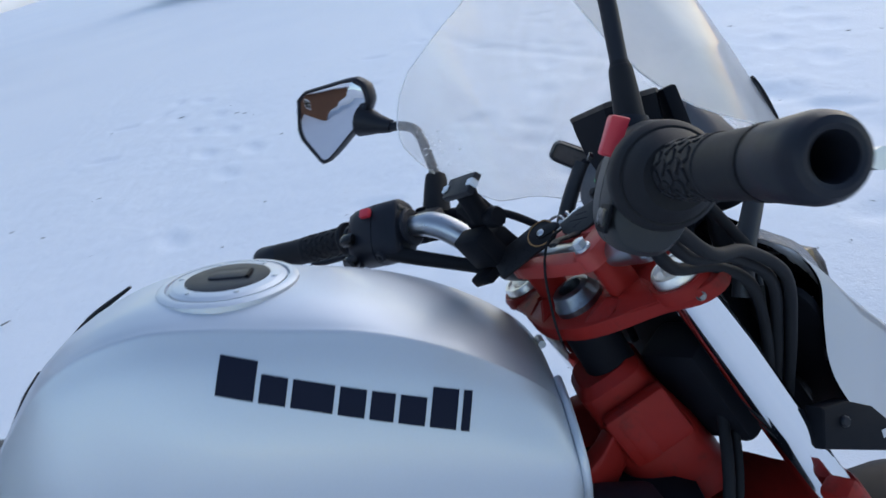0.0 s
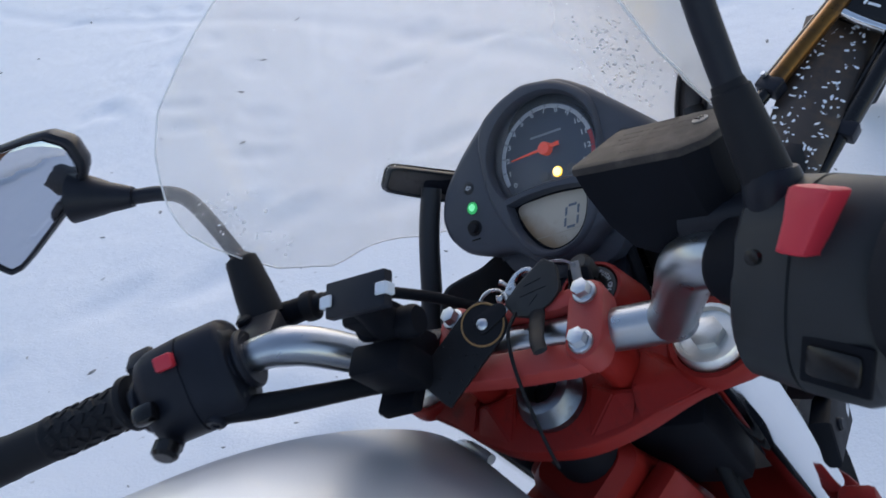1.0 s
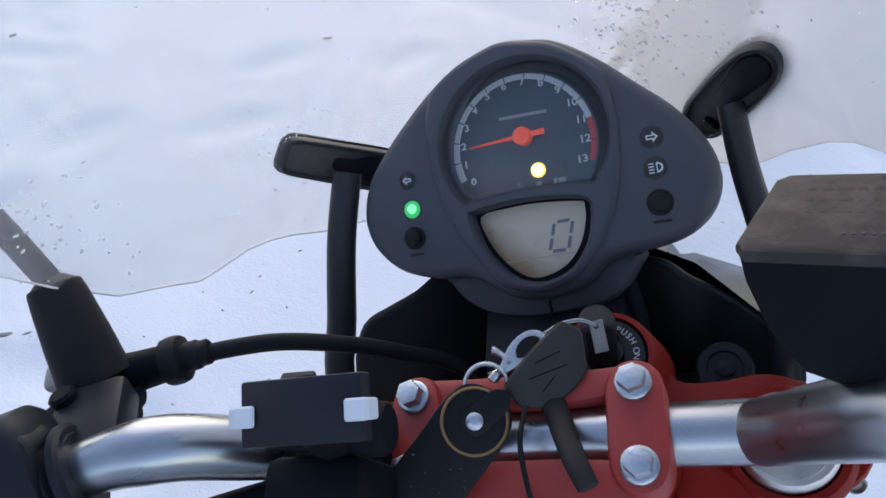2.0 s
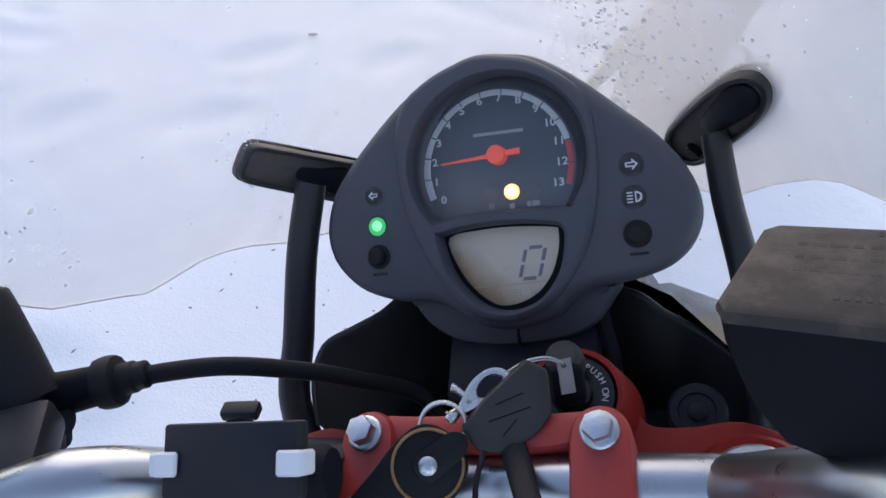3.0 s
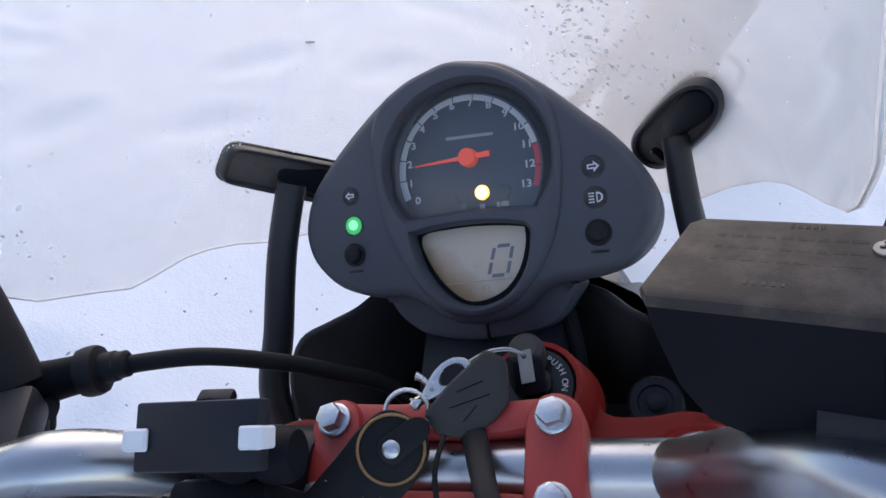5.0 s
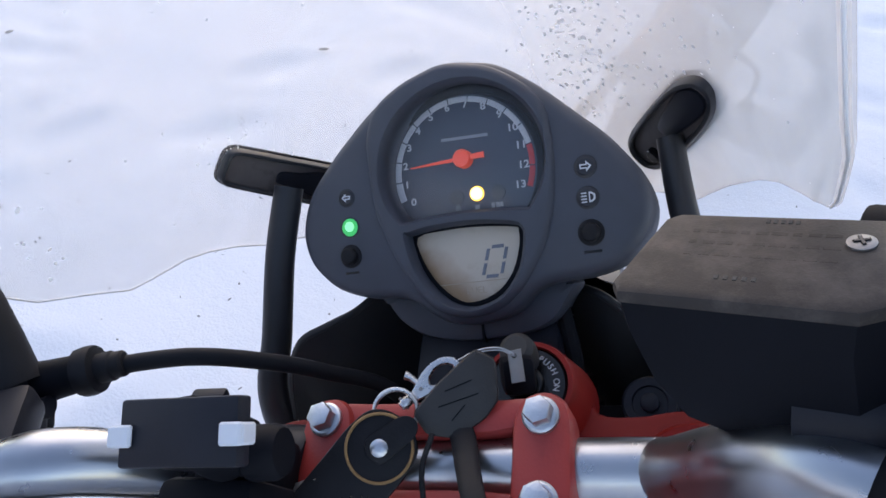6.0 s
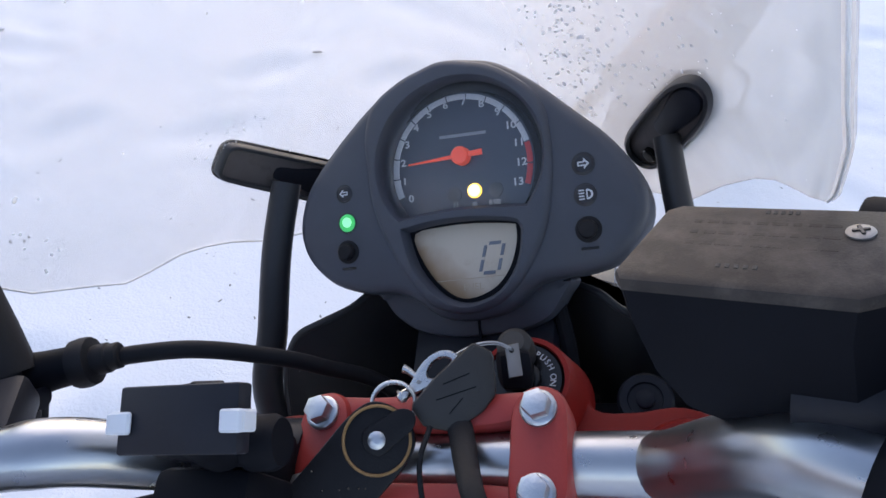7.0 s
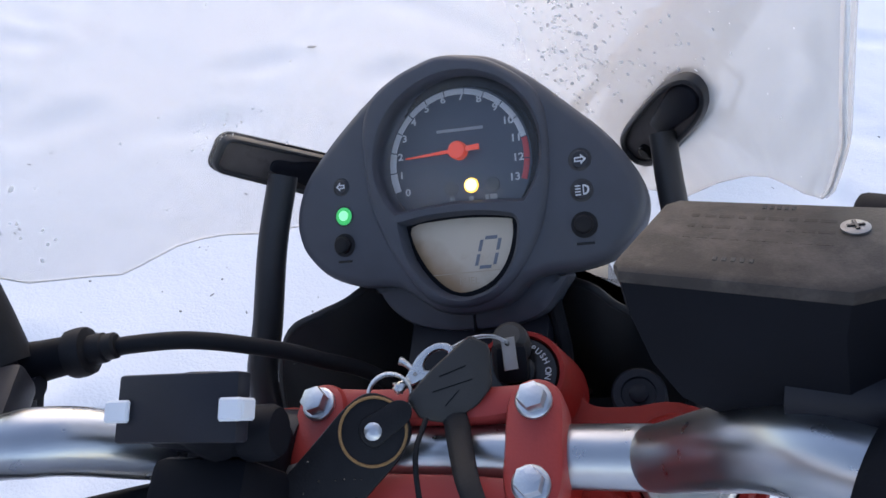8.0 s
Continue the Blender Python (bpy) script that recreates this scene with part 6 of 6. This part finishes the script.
    for x0, y0, x1, y1 in ((-6, 3, 6, 8), (-9, -4, 9, 2), (-3, -10, 3, -3)):
        part("crease", tube([rem @ Vector((x0 / 1000, y0 / 1000, 0.0035)), rem @ Vector((x1 / 1000, y1 / 1000, 0.0035))], 0.0003, 1, 6), SATIN, root)
    part("strap_tail", tube([(0.015, -0.003, -0.005), (0.0175, -0.008, -0.006), (0.023, -0.024, -0.005), (0.029, -0.04, -0.004), (0.034, -0.05, -0.006)], [0.0058, 0.0058, 0.0052, 0.0046], 6, 12, 0.45), RUBBER, root, "grey rubber strap hanging from the keys")
    part("cord", tube([(0.006, -0.012, 0.002), (0.004, -0.03, -0.004), (0.006, -0.046, -0.03), (0.006, -0.052, -0.075), (0.004, -0.05, -0.1)], 0.0013, 6, 8), CABLE, root, "thin black cord")


build_keys()


# ---------------------------------------------------------------- tank lettering as plain blocks, and rear trim
def build_tank_marks():
    from mathutils.bvhtree import BVHTree
    me = TANK.data
    tree = BVHTree.FromPolygons([v.co for v in me.vertices], [p.vertices for p in me.polygons])

    def on_side(y, z, off):
        hit, nrm, _, _ = tree.ray_cast(Vector((0.4, y, z)), Vector((-1, 0, 0)))
        if hit is None:
            hit, nrm = Vector((0.13, y, z)), Vector((1, 0, 0))
        if nrm.x < 0:
            nrm = -nrm
        return hit + nrm * off

    start, along_text, up = Vector((-0.337, -0.027)), Vector((0.216, -0.092)), Vector((0.011, 0.029))
    s = 0.0
    for width, high in ((0.155, 1.0), (0.115, 0.72), (0.17, 0.72), (0.115, 0.72), (0.105, 0.72), (0.115, 0.72), (0.115, 1.0), (0.05, 1.0)):
        bm = bmesh.new()
        layers = []
        for off in (0.0003, 0.0008):
            grid = []
            for i in range(6):
                row = []
                for j in range(4):
                    q = start + along_text * (s + (width - 0.018) * i / 5) + up * (high * j / 3)
                    row.append(bm.verts.new(on_side(q.x, q.y, off)))
                grid.append(row)
            layers.append(grid)
        for grid in layers:
            for a, b in zip(grid, grid[1:]):
                for k in range(3):
                    bm.faces.new((a[k], a[k + 1], b[k + 1], b[k]))
        lo, hi = layers
        rim_lo = [r[0] for r in lo] + [v for v in lo[-1][1:]] + [r[-1] for r in lo[-2::-1]] + lo[0][-2:0:-1]
        rim_hi = [r[0] for r in hi] + [v for v in hi[-1][1:]] + [r[-1] for r in hi[-2::-1]] + hi[0][-2:0:-1]
        for k in range(len(rim_lo)):
            bm.faces.new((rim_lo[k], rim_lo[(k + 1) % len(rim_lo)], rim_hi[(k + 1) % len(rim_hi)], rim_hi[k]))
        part("maker_mark_block", bm, DECAL, TANK)
        s += width
    part("edge_trim", tube([(-0.052, -0.46, 0.034), (-0.054, -0.51, 0.012), (-0.056, -0.56, -0.018)], [0.003, 0.006, 0.003], 6, 10, 0.6), RUBBER, TANK, "black rubber edge trim")
    part("edge_trim", tube([(-0.03, -0.575, -0.028), (-0.03, -0.6, -0.052), (-0.03, -0.63, -0.085)], [0.003, 0.006, 0.004], 6, 10, 0.6), RUBBER, TANK, "black rubber edge trim")


build_tank_marks()


# ---------------------------------------------------------------- the second bike, parked ahead
def build_minibike():
    root = empty("minibike", Matrix.Translation((-0.47, 1.3, 0)))
    tagged(root, "dark minibike with bronze fork tubes, its brown mudguard clotted with snow", "minibike")

    def at(p):
        return Vector(p) - Vector((-0.47, 1.3, 0))

    def piece(name, bm, mat, label=""):
        return part(name, bm, mat, root, label)

    # mudguard: a long channel sloping down towards its tip
    spine = smooth_path([at((-0.53, 1.52, 0.545)), at((-0.5, 1.42, 0.505)), at((-0.465, 1.29, 0.445)), at((-0.425, 1.16, 0.395)), at((-0.39, 1.04, 0.335))], 6)
    side = Vector((0.93, 0.36, -0.12)).normalized()
    rings = []
    n = len(spine)
    for i, c in enumerate(spine):
        f = i / (n - 1)
        w = 0.088 - 0.024 * f
        d = (spine[min(i + 1, n - 1)] - spine[max(i - 1, 0)]).normalized()
        up = side.cross(d).normalized()
        if up.z < 0:
            up = -up
        top = [c + side * (w * k) + up * (0.008 - 0.022 * abs(k) ** 3) for k in (-1, -0.8, -0.4, 0, 0.4, 0.8, 1)]
        rings.append(top + [q - up * 0.005 for q in top[::-1]])
    guard = piece("mudguard", loft(rings), FENDER, "brown-black mudguard with clots of snow")
    rng = random.Random(11)
    clots = bmesh.new()
    for k in range(190):
        i = min(int(rng.random() * n), n - 2)
        c = spine[i]
        w = rng.choice((-0.62, -0.3, 0.45, 0.6)) + rng.gauss(0, 0.2)
        d = (spine[i + 1] - spine[i]).normalized()
        up = side.cross(d).normalized()
        up = up if up.z > 0 else -up
        p = c + side * (w * 0.068) + up * 0.007 + d * rng.uniform(-0.01, 0.01)
        r = rng.uniform(0.001, 0.0038)
        m = aimed(p, up) @ Matrix.Rotation(rng.uniform(0, 6.3), 4, "Z") @ Matrix.Diagonal((r * rng.uniform(1.0, 3.0), r, r * 0.5, 1))
        ret = bmesh.ops.create_icosphere(clots, subdivisions=1, radius=1, matrix=m)
        for v in ret["verts"]:
            v.co += Vector((rng.gauss(0, 1), rng.gauss(0, 1), rng.gauss(0, 0.4))) * r * 0.25
    part("snow_crust", clots, CLOTSNOW, guard, "white clots of snow")["kind"] = "stuff"
    # fork tubes with their clamp blocks
    for top, low, mat in (((-0.535, 1.5, 0.6), (-0.556, 1.275, 0.468), GOLD), ((-0.4, 1.54, 0.545), (-0.381, 1.3, 0.392), GLOSSY)):
        leg = piece("fork_tube", tube([at(top), at(low)], 0.0225, 1, 20), mat, "bronze fork tube" if mat is GOLD else "")
        way = (at(low) - at(top)).normalized()
        part("tube_guard", tube([at(top) + Vector((-0.022, 0, -0.004)), at(low) + Vector((-0.022, 0, -0.004))], 0.012, 1, 12), GLOSSY, leg)
        part("clamp_block", rounded_box(0.06, 0.045, 0.04, 0.006, aimed(at(low) + way * 0.012, way)), PLASTIC, leg)
        part("clamp_bolt", turned([(0.008, 0), (0.008, 0.008), (0.006, 0.01)], 6, aimed(at(low) + Vector((-0.02, -0.01, 0.02)), (-0.3, -0.5, 0.8))), STEEL, leg)
        part("slider", tube([at(low), at(low) + way * 0.22], 0.017, 1, 16), GLOSSY, leg)
    # headlamp mask with a scrawled white mark, kept as strokes
    mask_m = axes(at((-0.47, 1.545, 0.6)), (0.95, 0.3, -0.08), (-0.2, 0.62, 0.76))
    mask = piece("headlamp_mask", slab(closed_curve([(-0.09, -0.045), (-0.1, 0.03), (-0.07, 0.1), (0, 0.12), (0.07, 0.1), (0.1, 0.03), (0.09, -0.045), (0.045, -0.07), (-0.045, -0.07)], 5), -0.05, 0.02, 0.015, m=mask_m), GLOSSY, "glossy black headlamp mask with white strokes")
    for x, y, w, turn in ((-0.02, -0.012, 0.04, 70), (0.002, -0.002, 0.034, 65), (0.022, 0.004, 0.03, 100), (0.035, 0.012, 0.026, 60), (-0.005, -0.03, 0.028, -10)):
        part("painted_stroke", rounded_box(w, 0.006, 0.002, 0.0008, mask_m @ Matrix.Translation((x, y, 0.0205)) @ pose(0, 0, 0, 0, 0, turn), 1), CLOTSNOW, mask)
    piece("lamp_rim", tube([at((-0.52, 1.475, 0.575)), at((-0.47, 1.478, 0.56)), at((-0.42, 1.49, 0.545))], 0.012, 6, 14), CHROME, "bright lamp rim")
    axle = at((-0.45, 1.17, 0.205))
    prof = [(0.13, -0.03), (0.15, -0.042), (0.185, -0.036), (0.2, -0.012), (0.2, 0.012), (0.185, 0.036), (0.15, 0.042), (0.13, 0.03)]
    rot = aimed(axle, side)
    wheel = piece("front_wheel", turned([(0.018, -0.06), (0.02, 0.06)], 16, rot), GLOSSY)
    part("tyre", loft([[rot @ Vector((r * math.cos(a), r * math.sin(a), z)) for r, z in prof] for a in (2 * math.pi * k / 40 for k in range(41))], False), RUBBER, wheel)
    piece("body", tube([at((-0.5, 1.52, 0.5)), at((-0.56, 1.75, 0.52)), at((-0.66, 2.1, 0.5))], [0.07, 0.1, 0.08], 6, 20, 0.8), GLOSSY)
    axle2 = at((-0.68, 2.12, 0.205))
    rot2 = aimed(axle2, side)
    rear = piece("rear_wheel", turned([(0.018, -0.06), (0.02, 0.06)], 16, rot2), GLOSSY)
    part("tyre", loft([[rot2 @ Vector((r * math.cos(a), r * math.sin(a), z)) for r, z in prof] for a in (2 * math.pi * k / 40 for k in range(41))], False), RUBBER, rear)
    stand = piece("side_stand", tube([at((-0.56, 1.9, 0.3)), at((-0.5, 2.15, 0.16)), at((-0.5, 2.2, 0.0))], 0.012, 6, 12), GLOSSY)
    part("stand_foot", rounded_box(0.07, 0.04, 0.012, 0.004, Matrix.Translation(at((-0.5, 2.2, 0.004)))), GLOSSY, stand)


build_minibike()


# ---------------------------------------------------------------- surroundings
def build_house():
    """The brown boarded house behind the bike, seen in the mirror."""
    root = empty("house", pose(-6.0, -15, -0.05, 0, 0, 0))
    tagged(root, "brown boarded house with white-trimmed windows and snowy roof", "house")
    wall = part("wall", rounded_box(14, 6, 3.2, 0, Matrix.Translation((0, 0, 1.6))), BRICKBROWN, root)
    for k in range(17):
        part("board", rounded_box(14.04, 0.03, 0.16, 0, Matrix.Translation((0, 3.0, 0.2 + 0.18 * k))), BRICKBROWN, wall)
    for x in (-4.5, -1.2, 3.4):
        win = part("window", rounded_box(1.4, 0.08, 1.3, 0.02, Matrix.Translation((x, 3.03, 1.7))), CLOTSNOW, wall, "white window frame")
        for dx in (-0.33, 0.33):
            part("pane", rounded_box(0.58, 0.02, 1.1, 0.004, Matrix.Translation((x + dx, 3.08, 1.7)), 1), GLOSSY, win)
    # ridge raised so the mirror reflects white roof instead of sky
    bm = loft([[Vector((x, -3.6, 3.15)), Vector((x, 3.6, 3.15)), Vector((x, 3.5, 3.32)), Vector((x, 0, 7.6)), Vector((x, -3.5, 3.32))] for x in (-7.4, 7.4)])
    part("roof", bm, CLOTSNOW, root, "roof under snow", sharp=20)


def build_bank():
    """An unseen bank of snow, added so the mirror reflects white behind the bike."""
    rings = []
    for k in range(61):
        x = -60 + 2 * k
        h = 5.2 + 1.2 * noise.noise((x * 0.07, 1, 0)) + 0.4 * noise.noise((x * 0.4, 3, 0))
        rings.append([Vector((x, -27 - 0.5 * noise.noise((x * 0.3, j, 2)) - 1.6 * j, -0.3 + h * math.sin(j / 8 * math.pi) ** 0.8)) for j in range(9)])
    ob = new("snow_backdrop", mesh_of(loft(rings), "snow_backdrop", SNOW, 180))
    tagged(ob, "unseen white snow backdrop added for the mirror's reflection", "snow bank", kind="structure")


def build_car():
    """A dark car parked across the yard."""
    root = empty("parked_car", axes((-21.5, -4.8, 0), (0.57, 0.82, 0), (-0.82, 0.57, 0)))
    tagged(root, "dark car parked in the snow across the yard", "car")
    rings = []
    for x, low, mid, top, w in ((-2.15, 0.36, 0.55, 0.7, 0.66), (-2.05, 0.3, 0.55, 0.86, 0.78), (-1.3, 0.24, 0.55, 0.96, 0.84), (0, 0.22, 0.55, 0.97, 0.86), (1.2, 0.24, 0.55, 0.94, 0.84), (2.0, 0.3, 0.52, 0.8, 0.76), (2.12, 0.36, 0.5, 0.64, 0.64)):
        half = [(w * 0.9, low), (w, mid), (w * 0.97, top - 0.06), (w * 0.86, top)]
        rings.append([Vector((x, y, z)) for y, z in half + [(-y, z) for y, z in half[::-1]]])
    body = part("body", loft(rings), CARPAINT, root, sharp=50)
    cabin = []
    for x, z, w in ((-1.75, 0.95, 0.72), (-1.15, 1.42, 0.58), (0.1, 1.46, 0.58), (1.0, 0.95, 0.72)):
        cabin.append([Vector((x, w, z)), Vector((x, -w, z)), Vector((x, -w, 0.9)), Vector((x, w, 0.9))])
    part("cabin", loft(cabin), GLOSSY, root, "dark glazed cabin")
    for x in (-1.35, 1.3):
        for y in (-0.74, 0.74):
            at = Matrix.Translation((x, y, 0.31)) @ pose(0, 0, 0, 90, 0, 0)
            wheel = part("wheel", turned([(0.2, -0.1), (0.29, -0.1), (0.31, -0.07), (0.31, 0.07), (0.29, 0.1), (0.2, 0.1)], 28, at), RUBBER, root)
            part("rim", turned([(0.2, -0.09), (0.18, -0.06), (0.06, -0.07), (0.05, 0.07), (0.18, 0.06), (0.2, 0.09)], 24, at), KEYMETAL, wheel)
    for x, mat in ((-2.12, REDBTN), (2.08, CLIP)):
        for y in (-0.55, 0.55):
            part("lamp", rounded_box(0.06, 0.2, 0.12, 0.02, Matrix.Translation((x, y, 0.66))), mat, body)


def build_litter():
    rng = random.Random(5)
    bm = bmesh.new()
    for k in range(300):
        if k < 200:
            x, y = rng.gauss(-1.0, 0.7), rng.gauss(0.5, 0.9)
        else:
            x, y = rng.uniform(-6, 0), rng.uniform(-3, 4)
        r = rng.uniform(0.0012, 0.005) if k < 200 else rng.uniform(0.003, 0.014)
        m = Matrix.Translation((x, y, 0.004)) @ Matrix.Rotation(rng.uniform(0, 6.3), 4, "Z") @ Matrix.Diagonal((r * rng.uniform(1, 2.5), r * 0.7, r * 0.3, 1))
        bmesh.ops.create_icosphere(bm, subdivisions=1, radius=1, matrix=m)
    ob = new("litter", mesh_of(bm, "litter", DEBRIS, 60))
    tagged(ob, "dark grit and crumbs scattered over the snow", "grit", kind="stuff")


build_house()
build_bank()
build_car()
build_litter()
